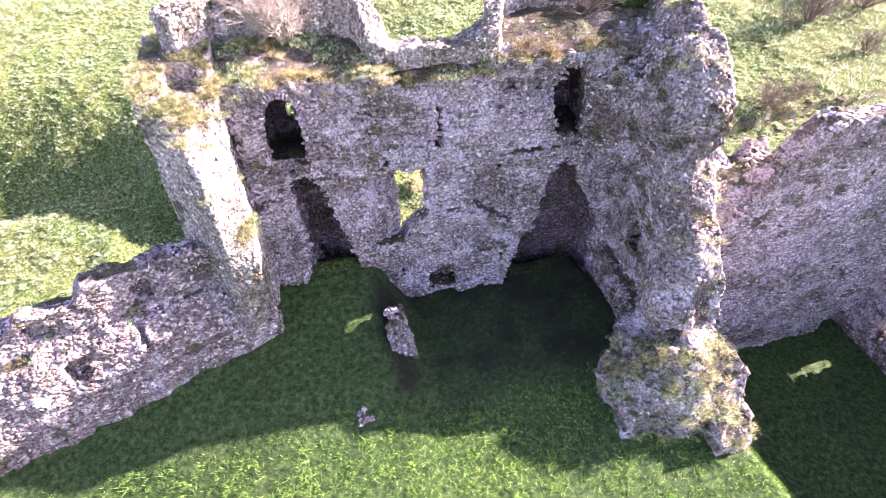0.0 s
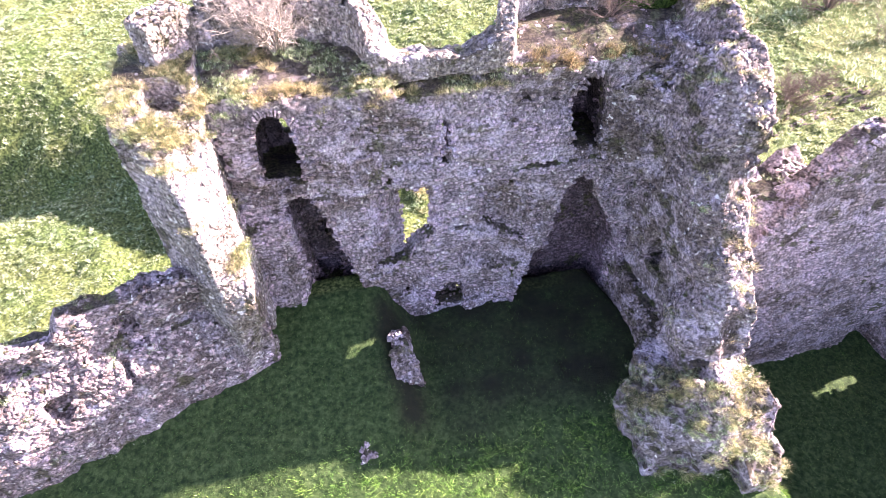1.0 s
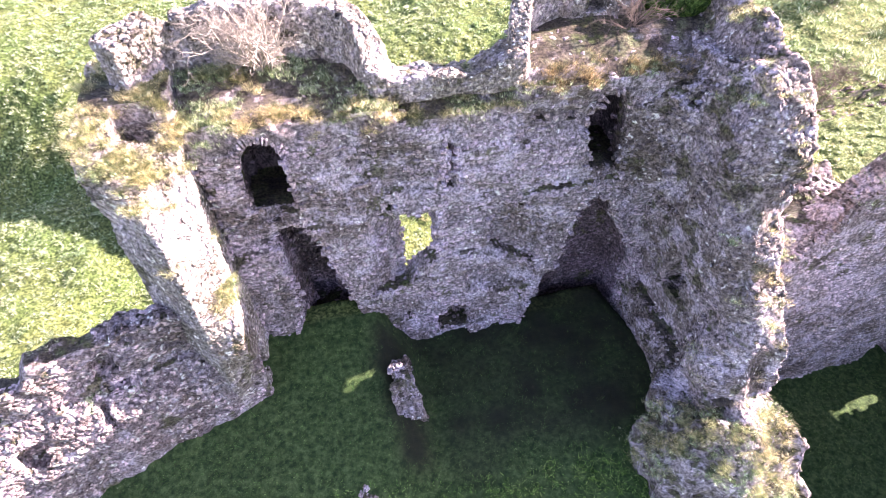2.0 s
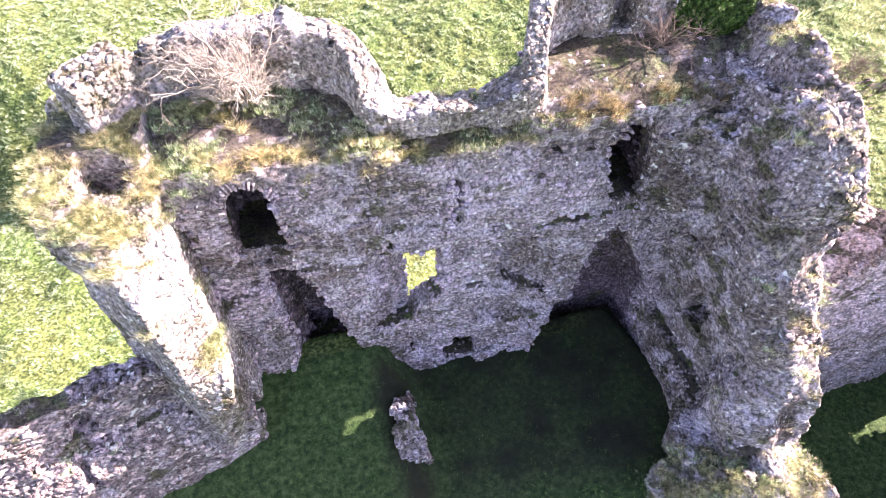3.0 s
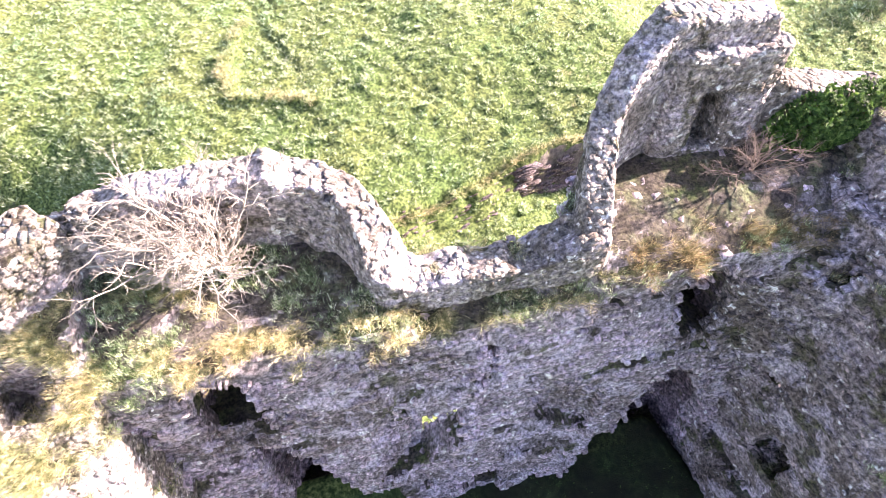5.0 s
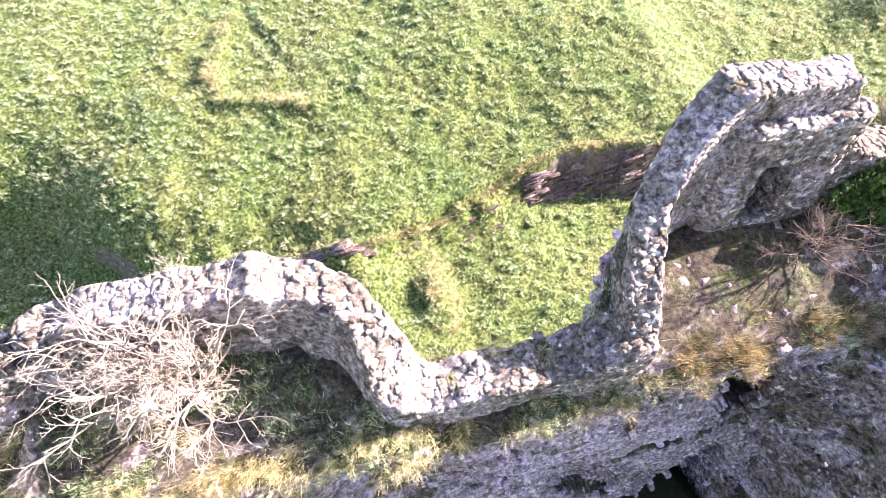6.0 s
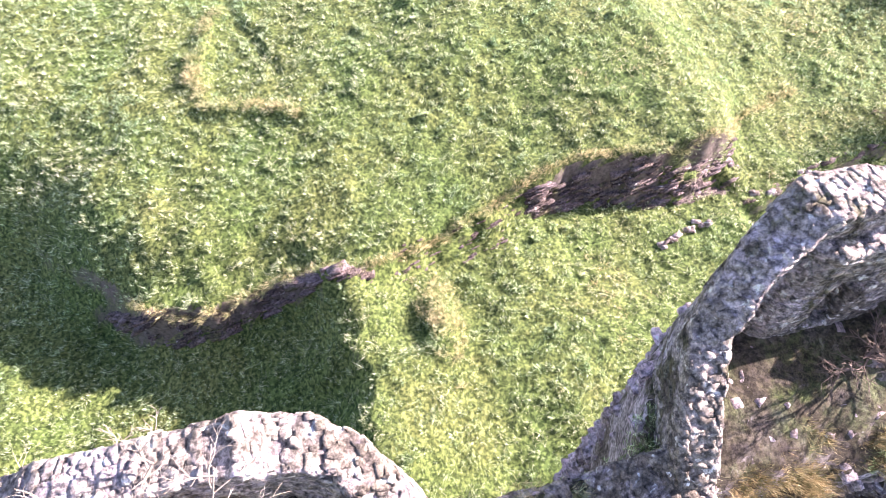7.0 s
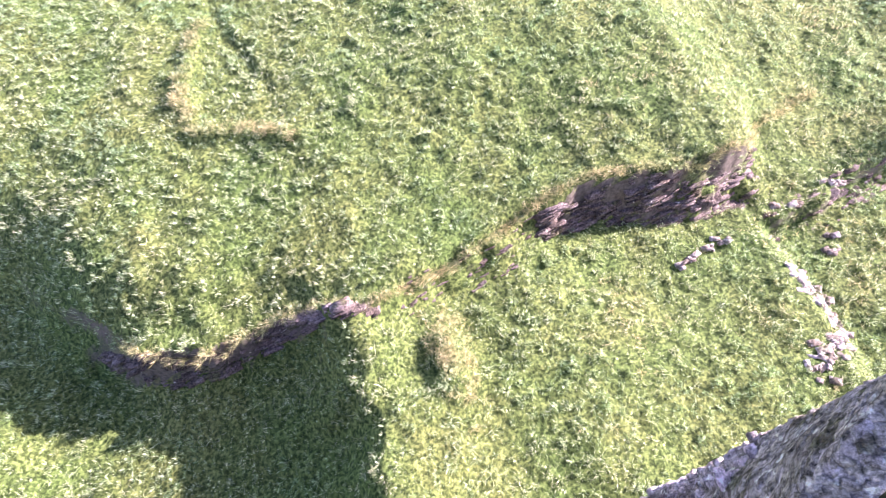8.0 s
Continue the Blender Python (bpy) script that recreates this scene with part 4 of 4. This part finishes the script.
masonry("broken_wall_end", broken_end, (-4.9, 10.6, -3.5), (-2.0, 16.5, 11.9), "torn rubble end of the keep wall with pale lichen", "wall", 2, h=0.055, course=0.12, length=0.17, proud=0.015, kind="structure", focus=(-2.8, 12, 7), pale=1, size=0.115, bulge=0.02, joint=0.014, gap=0.01, torn=everywhere, lost=lambda x, y, z: ((z > 9.6) & (z < 10.4) & (noise2(x, y, 0.5, 33) > -0.5)) | ((z > 5.5) & (z < 10.4) & (noise2(x * 2, y + z, 0.7, 37) > 0.25)))
masonry("side_wall", side_wall, (7.7, 7.0, -4.6), (10.9, 16.4, 11.2), "grey rubble side wall of the keep with a torn edge", "wall", 3, h=0.06, size=0.15, bulge=0.045, torn=lambda x, y, z: (x > 9.15) | (z > 9.5) | (y < 10.2), lost=lambda x, y, z: noise2(x + z, y + z, 0.55, 34) > 0.15, core_material=MOSSY_CORE, course=0.09, length=0.18, proud=0.016, kind="structure", focus=(9.2, 10.5, 6), grain=0.14, skip=0.18, pale=2)
masonry("rubble_mound", rubble_mound, (5.8, 5.8, -4.5), (12.6, 9.7, 3.8), "grassy heap of fallen rubble at the wall's foot", "rubble", 4, h=0.06, course=0.12, length=0.17, single=150, focus=(9, 7.5, 2.5), pale=2, size=0.13, bulge=0.035, torn=everywhere, lost=lambda x, y, z: noise2(x, y, 0.8, 35) > profile(x, (7, -0.6), (9, 0.1), (11, 0.3)))
masonry("boundary_wall", low_wall, (-13.5, 7.5, -3.5), (-1.8, 14.0, 6.4), "low battered rubble wall speckled with white lichen", "wall", 5, h=0.058, course=0.11, length=0.16, kind="structure", focus=(-5.5, 11, 3.5), pale=4, size=0.115, bulge=0.03, torn=everywhere, lost=lambda x, y, z: noise2(x, y + z, 0.7, 36) > 0.4)
masonry("curtain_wall", curtain_wall, (10.0, 10.9, -4.5), (23.4, 13.7, 8.2), "tall grey curtain wall of small rubble stones", "wall", 6, h=0.085, size=0.15, bulge=0.04, torn=lambda x, y, z: (y > 11.5) & (z > 3.5), lost=lambda x, y, z: noise2(x, y + z, 0.6, 38) > 0.1, course=0.085, length=0.19, proud=0.012, kind="structure", focus=(13, 11.4, 4), skip=0.2, pale=3, bare=lambda x, y, z: (y > 11.45) & (z > 4))
masonry("ward_wall", cross_wall, (20.4, -0.4, -4.5), (22.5, 12.3, 6.2), "shaded grey wall across the lower ward", "wall", 7, course=0.15, kind="structure", single=60, skip=0.3)
masonry("partition_stub", partition_stub, (0.5, 10.3, 0.2), (2.1, 14.0, 2.9), "stub of a ruined partition wall in the grass", "wall", 8, h=0.08, course=0.12, length=0.18, proud=0.03, single=120, grain=0.15, pale=2)
masonry("stone_pile", fallen_cairn, (-0.9, 8.3, 0.7), (0.5, 9.7, 1.7), "small dark pile of loose stones on the grass", "stones", 9, h=0.06, course=0.1, length=0.12, proud=0.05, single=60, grain=0.11, pale=2)


def voussoirs(cx, half, spring, top, count, thick, parent, y=13.76):
    """A ring of long narrow stones set on edge over an opening."""
    r = random.Random(int(cx * 100))
    for k in range(count):
        a = math.pi * (0.04 + 0.92 * (k + 0.5) / count)
        if r.random() < 0.25:
            continue
        out = Vector((math.cos(a) * half, 0, math.sin(a) * (top - spring)))
        m = out.normalized()
        ob = new("voussoir", r.choice(STONE_MESHES)[0])
        ob.parent = parent
        long_ = r.uniform(0.14, 0.26)
        p = Vector((cx, y + r.uniform(-0.03, 0.03), spring)) + out + m * long_ * 0.42
        side = Vector((-m.z, 0, m.x))
        fr = Matrix((side, m, Vector((0, -1, 0)))).transposed().to_4x4()
        if fr.determinant() < 0:
            fr = Matrix((-side, m, Vector((0, -1, 0)))).transposed().to_4x4()
        ob.matrix_basis = Matrix.Translation(p) @ fr @ Matrix.Diagonal((thick * r.uniform(0.7, 1.1), long_, 0.2, 1))


voussoirs(-1.07, 0.5, 8.3, 9.02, 19, 0.06, keep_core)
voussoirs(7.25, 0.36, 8.5, 8.97, 9, 0.06, keep_core)
set_stones()
set_packed()


# ---- rock outcrop ----
def outcrop(name, label, x0, x1, count, big, seed, singles, line=cliff_line):
    r = np.random.default_rng(seed)
    x = r.uniform(x0, x1, count)
    w = profile(x, (-6, 0.5), (2, 0.4), (3.5, 1.3), (8, 1.2), (9.5, 0.5), (11.5, 0.6), (13.5, 1.1), (17, 1.2), (22, 1.8))
    y = line(x) + w * r.uniform(-0.6, 0.3, count) + 0.3 * noise2(x, 25 + 0 * x, 1.7, 3)
    z = ground_height(x, y)
    dip = r.normal(0.16, 0.1, count)
    u = np.stack([np.cos(dip), 0.15 + 0 * dip, np.sin(dip)], 1)
    m = np.stack([r.normal(0, 0.3, count), -0.85 + 0 * dip, 0.45 + r.normal(0, 0.3, count)], 1)
    u /= np.linalg.norm(u, axis=1, keepdims=True)
    m -= u * (u * m).sum(1, keepdims=True)
    m /= np.linalg.norm(m, axis=1, keepdims=True)
    fr = np.stack([u, np.cross(m, u), m], 2)
    scale = big * np.minimum(np.exp(r.normal(-0.3, 0.5, count)), 1.5)
    s = np.stack([scale * r.uniform(0.6, 1.6, count), scale * r.uniform(0.12, 0.32, count), scale * r.uniform(0.5, 0.9, count)], 1)
    p = np.stack([x, y, z - 0.12 * scale], 1)
    bare = noise2(x, y * 1.5, 0.9, 23) > -0.28
    p, fr, s, count = p[bare], fr[bare], s[bare], int(bare.sum())
    thing = tagged(new(name), label, "rock")
    thing.location = (0.5 * (x0 + x1), float(line(0.5 * (x0 + x1))), float(z.min()))
    p = p - np.array(thing.location)
    ra = random.Random(seed)
    for i in range(singles):
        ob = new("rock", ra.choice(ROCK_MESHES))
        ob.parent = thing
        ob.matrix_basis = Matrix.Translation(p[i]) @ Matrix(fr[i].tolist()).to_4x4() @ Matrix.Diagonal((*s[i], 1))
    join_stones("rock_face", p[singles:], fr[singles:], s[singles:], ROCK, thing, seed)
    return thing


ROCK_MESHES = []
for tv, tf in TEMPLATES:
    me = bpy.data.meshes.new("rock")
    me.from_pydata(tv.tolist(), [], tf.tolist())
    me.materials.append(ROCK)
    ROCK_MESHES.append(me)
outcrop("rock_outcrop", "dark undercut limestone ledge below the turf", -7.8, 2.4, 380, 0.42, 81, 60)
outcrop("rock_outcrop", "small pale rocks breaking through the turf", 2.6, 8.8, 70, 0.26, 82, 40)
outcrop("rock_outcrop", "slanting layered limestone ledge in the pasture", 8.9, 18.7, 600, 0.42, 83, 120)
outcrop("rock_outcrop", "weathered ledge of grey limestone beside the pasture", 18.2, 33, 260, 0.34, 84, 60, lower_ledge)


def boulder(x, y, sx, sy, sz, turn_, seed):
    tv, tf = TEMPLATES[seed % 10]
    ob = mesh_object("boulder", tv * np.array((sx, sy, sz)), tf, MOSSY_ONE)
    ob.matrix_basis = pose(x, y, float(ground_height(x, y)) + 0.02, rb.uniform(-20, 20), rb.uniform(-20, 20), turn_)
    return tagged(ob, "pale lichened boulder lying in the grass", "boulder", group="boulders in the pasture")


rb = random.Random(5)
RIDGE = ((17.6, 22.2), (18.3, 21.5), (18.6, 20.5), (18.1, 19.5), (17.2, 19.0), (16.2, 18.6))
for k in range(84):
    u = rb.random() * (len(RIDGE) - 1)
    x, y = (np.interp(u, range(len(RIDGE)), [p[k2] for p in RIDGE]) for k2 in (0, 1))
    boulder(float(x) + rb.gauss(0, 0.3), float(y) + rb.gauss(0, 0.3), rb.uniform(0.1, 0.55), rb.uniform(0.08, 0.34), rb.uniform(0.06, 0.2), rb.uniform(0, 180), k)
for x, y in ((13.7, 23.6), (14.4, 23.8), (15.2, 24.0), (15.9, 24.2), (20.7, 23.3), (20.5, 22.8), (18.9, 25.0), (19.4, 24.9), (21.6, 25.3), (22.3, 25.2)):
    for _ in range(3):
        boulder(x + rb.uniform(-0.3, 0.3), y + rb.uniform(-0.15, 0.15), rb.uniform(0.15, 0.45), rb.uniform(0.1, 0.25), rb.uniform(0.15, 0.3), rb.uniform(-25, 25), rb.randrange(10))


# ---- plants ----
def branch_mesh(start, way, length, thick, depth, r, spread, droop, sides=4):
    """A branching twig system as tapered tubes: vertices and faces."""
    verts, faces = [], []

    def tube(a, b, ra, rb_):
        d = (b - a).normalized()
        e = d.orthogonal().normalized()
        f = d.cross(e)
        k = len(verts)
        for c, q in ((a, ra), (b, rb_)):
            for i in range(sides):
                g = 2 * math.pi * i / sides
                verts.append(tuple(c + (e * math.cos(g) + f * math.sin(g)) * q))
        for i in range(sides):
            j = (i + 1) % sides
            faces.append((k + i, k + j, k + sides + j, k + sides + i))

    def grow(a, d, ln, th, level):
        n = 3
        for i in range(n):
            d = (d + Vector((r.gauss(0, spread), r.gauss(0, spread), r.gauss(0, spread) - droop))).normalized()
            b = a + d * (ln / n)
            t0, t1 = th * (1 - 0.3 * i / n), th * (1 - 0.3 * (i + 1) / n)
            tube(a, b, t0, t1)
            a = b
            if level > 0 and (i > 0 or r.random() < 0.6):
                for _ in range(r.choice((1, 1, 2))):
                    side = Vector((r.gauss(0, 1), r.gauss(0, 1), r.gauss(0.1, 0.8))).normalized()
                    grow(a, (d * 0.75 + side * 0.62).normalized(), ln * r.uniform(0.42, 0.68), t1 * 0.74, level - 1)

    grow(Vector(start), Vector(way).normalized(), length, thick, depth)
    return verts, faces


def bush(name, label, base, stems, length, thick, depth, material, seed, tilt=(0, 0), rise=0.8, spread=0.16, droop=0.0, sides=4):
    r = random.Random(seed)
    thing = tagged(new(name), label, "bush")
    thing.location = base
    for _ in range(stems):
        a = r.uniform(0, 2 * math.pi)
        way = (math.cos(a) * r.uniform(0.2, 1) + tilt[0], math.sin(a) * r.uniform(0.2, 1) + tilt[1], rise * r.uniform(0.5, 1.3))
        v, f = branch_mesh((r.uniform(-0.12, 0.12), r.uniform(-0.1, 0.1), -0.1), way, length * r.uniform(0.7, 1.15), thick * r.uniform(0.7, 1.2), depth, r, spread, droop, sides)
        mesh_object("branch", v, f, material, thing)
    return thing


bush("bush", "leafless pale grey thorn bush rooted in the wall top", (-0.6, 15.0, 9.95), 26, 1.06, 0.028, 4, BARK, 11, tilt=(-0.3, 0.12), rise=2.1, spread=0.16)
bush("bush", "bare brown bush behind the parapet", (7.75, 14.95, 10.05), 12, 0.6, 0.012, 3, BARK_DARK, 12, rise=0.7, tilt=(0.2, 0))
bush("bush", "small bare thorn growing on the torn wall edge", (9.65, 12.0, 9.85), 8, 0.42, 0.011, 3, BARK, 13, rise=0.6, tilt=(0.2, -0.3))
for k, (x, y, s) in enumerate(((27.6, 26.6, 1.3), (30.5, 27.4, 0.9), (36.5, 35.0, 2.3), (43.0, 36.6, 2.1), (39.5, 38.5, 1.6), (38.5, 31.0, 1.2))):
    bush("bush", "bare grey hawthorn bush in the pasture", (x, y, float(ground_height(x, y))), 18, s, 0.024 * s, 4, BARK_DARK, 20 + k, rise=1.0, sides=3)


def leaf_patch(name, label, places, normals, size, material, seed):
    r = np.random.default_rng(seed)
    c = len(places)
    n = normals + r.normal(0, 0.45, (c, 3))
    n /= np.linalg.norm(n, axis=1, keepdims=True)
    u = np.cross(n, r.normal(0, 1, (c, 3)))
    u /= np.linalg.norm(u, axis=1, keepdims=True)
    v = np.cross(n, u)
    s = (size * r.uniform(0.6, 1.3, c))[:, None]
    pts = np.stack([places - u * s * 0.5, places + v * s * 0.42, places + u * s * 0.65, places - v * s * 0.42], 1).reshape(-1, 3)
    return tagged(mesh_object(name, pts, np.arange(len(pts)).reshape(-1, 4), material), label, "plant", kind="stuff")


ri = np.random.default_rng(31)
ix, iz = ri.uniform(8.2, 10.6, 8000), ri.uniform(9.7, 11.1, 8000)
dome = 0.5 * np.sqrt(np.clip(1 - ((ix - 9.4) / 1.15) ** 2 - ((iz - 10.4) / 0.68) ** 2 + 0.25 * noise2(ix, iz, 0.4, 8), 0, 1))
iy = 15.52 - dome - 0.1 * noise2(ix * 3, iz * 3, 0.6, 7) - 0.06 * ri.random(8000)
good = dome > 0.05
leaf_patch("ivy", "dark green ivy hanging over the parapet", np.stack([ix, iy, iz], 1)[good], np.tile((0, -0.7, 0.7), (good.sum(), 1)), 0.075, IVY, 32)

# grass on the wall tops
def tops(name, count, seed, zone):
    """Places on the level parts of a wall."""
    verts, faces = SKINS[name]
    r = np.random.default_rng(seed)
    q = verts[faces]
    n = np.cross(q[:, 2] - q[:, 0], q[:, 3] - q[:, 1])
    up = n[:, 2] / np.maximum(np.linalg.norm(n, axis=1), 1e-9)
    c = q.mean(1)
    ok = np.flatnonzero((up > 0.45) & zone(c[:, 0], c[:, 1], c[:, 2]))
    p = c[r.choice(ok, count)]
    return p + r.normal(0, 0.04, p.shape) * (1, 1, 0)


def patchy(x, y, size, seed, level):
    return noise2(x, y, size, seed) > level


def clumps(p, spread, each, seed):
    """Several roots close together at every place."""
    r = np.random.default_rng(seed)
    q = np.repeat(p, each, 0)
    return q + r.normal(0, spread, q.shape) * (1, 1, 0.3)


edge_tufts = tops("keep_wall", 120, 41, lambda x, y, z: (z > 9) & (z < 10) & (y < 14.2) & ((x < 1.8) | (x > 5)))
mid_tufts = tops("keep_wall", 30, 42, lambda x, y, z: (z > 8.8) & (z < 10.3) & (x > 1.6) & (x < 5))
walk_straw = tops("keep_wall", 34, 40, lambda x, y, z: walk_of_keep(x, y, z) & ((x < -0.8) | ((x > 5) & (x < 7) & (y < 14.8))) & patchy(x, y, 0.5, 21, 0.2))
walk_tufts = tops("keep_wall", 230, 43, lambda x, y, z: walk_of_keep(x, y, z) & patchy(x, y, 0.8, 11, -0.2) & (x < 5.0))
stump_tufts = tops("broken_wall_end", 90, 44, lambda x, y, z: (z > 5.5) & (z < 10.25) & (x > -4) & patchy(x, y + z, 0.6, 12, -0.1))
stump_straw = tops("broken_wall_end", 46, 59, lambda x, y, z: (z > 9.0) & (z < 10.3) & (y > 12.8) & (y < 15.2))
flank_tufts = tops("side_wall", 100, 45, lambda x, y, z: (z > 3) & ((x > 9.6) | patchy(x, y + z, 0.6, 13, -0.1)))
mound_tufts = tops("rubble_mound", 260, 46, lambda x, y, z: (z > 0.5) & patchy(x, y, 0.8, 14, -0.2))
low_tufts = tops("boundary_wall", 36, 47, lambda x, y, z: patchy(x, y, 0.7, 15, 0.1))
curtain_tufts = tops("curtain_wall", 40, 48, lambda x, y, z: patchy(x, y, 0.8, 16, 0.0))
rim = np.linspace(-6.4, 23.5, 190)
rim_y = cliff_line(rim) + profile(rim, (-6, 0.3), (4, 0.4), (16, 0.7), (24, 0.9))
rim_tufts = np.stack([rim, rim_y, ground_height(rim, rim_y)], 1)
hump = np.random.default_rng(49).normal((4.3, 22.5), (0.35, 0.9), (70, 2))
bend = np.random.default_rng(50)
arc = np.sort(bend.uniform(0, 1, 90)) * (len(BANK) - 1)
arc_x, arc_y = (np.interp(arc, range(len(BANK)), [p[k] for p in BANK]) + bend.normal(0, 0.14, 90) for k in (0, 1))
bank_tufts = np.stack([arc_x, arc_y, ground_height(arc_x, arc_y)], 1)
hump_tufts = np.stack([hump[:, 0], hump[:, 1], ground_height(hump[:, 0], hump[:, 1])], 1)
east = np.concatenate([edge_tufts, walk_straw])
east, west = east[east[:, 0] > 4.8], east[east[:, 0] <= 4.8]
blades("withered_grass", clumps(east, 0.10, 9, 60), WITHERED, 14, 0.15, 0.0035, 0.9, 71, 0.07, wind=(0.0, -0.4))
blades("dry_grass_tufts", clumps(np.concatenate([west, mid_tufts, stump_tufts, stump_straw, mound_tufts[:110]]), 0.10, 16, 53), STRAW, 16, 0.17, 0.0035, 1.0, 51, 0.07, wind=(0.0, -0.45))
blades("wall_edge_grass", clumps(flank_tufts, 0.12, 12, 57), STRAW, 14, 0.1, 0.0035, 1.0, 58, 0.06, wind=(0.0, -0.2))
blades("dry_grass_rim", clumps(np.concatenate([rim_tufts, hump_tufts, bank_tufts]), 0.12, 4, 54), STRAW, 22, 0.24, 0.007, 0.95, 55, 0.08, wind=(-0.1, -0.3))
blades("green_grass_tufts", clumps(np.concatenate([walk_tufts, mound_tufts[110:], stump_tufts[::2], low_tufts, curtain_tufts, flank_tufts[::3], edge_tufts[:14]]), 0.12, 20, 56), GRASS, 14, 0.075, 0.0035, 0.95, 52, 0.05)


# ---- pasture and courtyard grass ----
def open_field(x, y):
    far = np.where(x < -3.5, y > 12.9 + 0.27 * np.minimum(x + 4, 0), np.where(x < 10.4, y > profile(x, (-3.5, 16.3), (1.2, 16.2), (2, 15.2), (4.6, 15.2), (6.2, 16.7)), y > 13.4))
    gap = np.abs(y - cliff_line(x)) < profile(x, (-6, 0.3), (2, 0.25), (3, 0.1), (8, 0.2), (10, 0.3), (16, 0.35), (22, 0.1))
    return far * ~(gap & (x > -7) & (x < 23)) * (0.55 + 0.45 * (tussocks(x, y) > -0.1))


def yard(x, y):
    return ((y < 13.6) & (x > -3.2 - 3.7 * np.maximum(11.6 - y, 0)) & ((x < 8.7) | (x > 11.2) | (y < 6.8)) & (x < 20.8) & ~((x > 10.3) & (y > 11.3))).astype(float) * (1 - 0.85 * earth_and_shade(x, y))


pasture = scatter(-19, 32, 12, 46, 24, 61, open_field)
tussock = 0.09 + 0.12 * np.clip(tussocks(pasture[:, 0], pasture[:, 1]) + 0.3, 0, 1.3)
blades("pasture_grass", pasture, GRASS, 26, tussock, 0.0075, 0.8, 62, 0.09, wind=(-0.25, -0.1))
blades("far_pasture_grass", scatter(-40, 62, 18, 75, 4.5, 63, lambda x, y: ((y > 46) | (x < -19) | (x > 32)).astype(float)), GRASS, 14, 0.42, 0.02, 0.95, 64, 0.25, wind=(-0.45, -0.15))
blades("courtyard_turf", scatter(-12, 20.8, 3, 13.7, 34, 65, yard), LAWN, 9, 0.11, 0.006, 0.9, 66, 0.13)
# long grass where sun reaches the yard, in the brightened green
blades("courtyard_long_grass", scatter(-11, 11.5, 1.5, 9.4, 62, 67, lambda x, y: yard(x, y) * (0.35 + 0.65 * (noise2(x, y, 0.5, 18) > -0.15)) * step(9.4, 8.4, y + 0.4 * noise2(x, y, 1.2, 25))), YARD_SUNLIT, 14, 0.15, 0.006, 0.95, 68, 0.09, wind=(-0.2, -0.2))
blades("bleached_pasture_grass", scatter(-16, 45, 14, 50, 3.8, 69, lambda x, y: open_field(x, y) * np.clip(1.6 * noise2(x, y, 2.6, 19) + 0.09 * (x - 14), 0, 1)), STRAW, 18, 0.24, 0.008, 1.0, 70, 0.09, wind=(-0.4, -0.15))
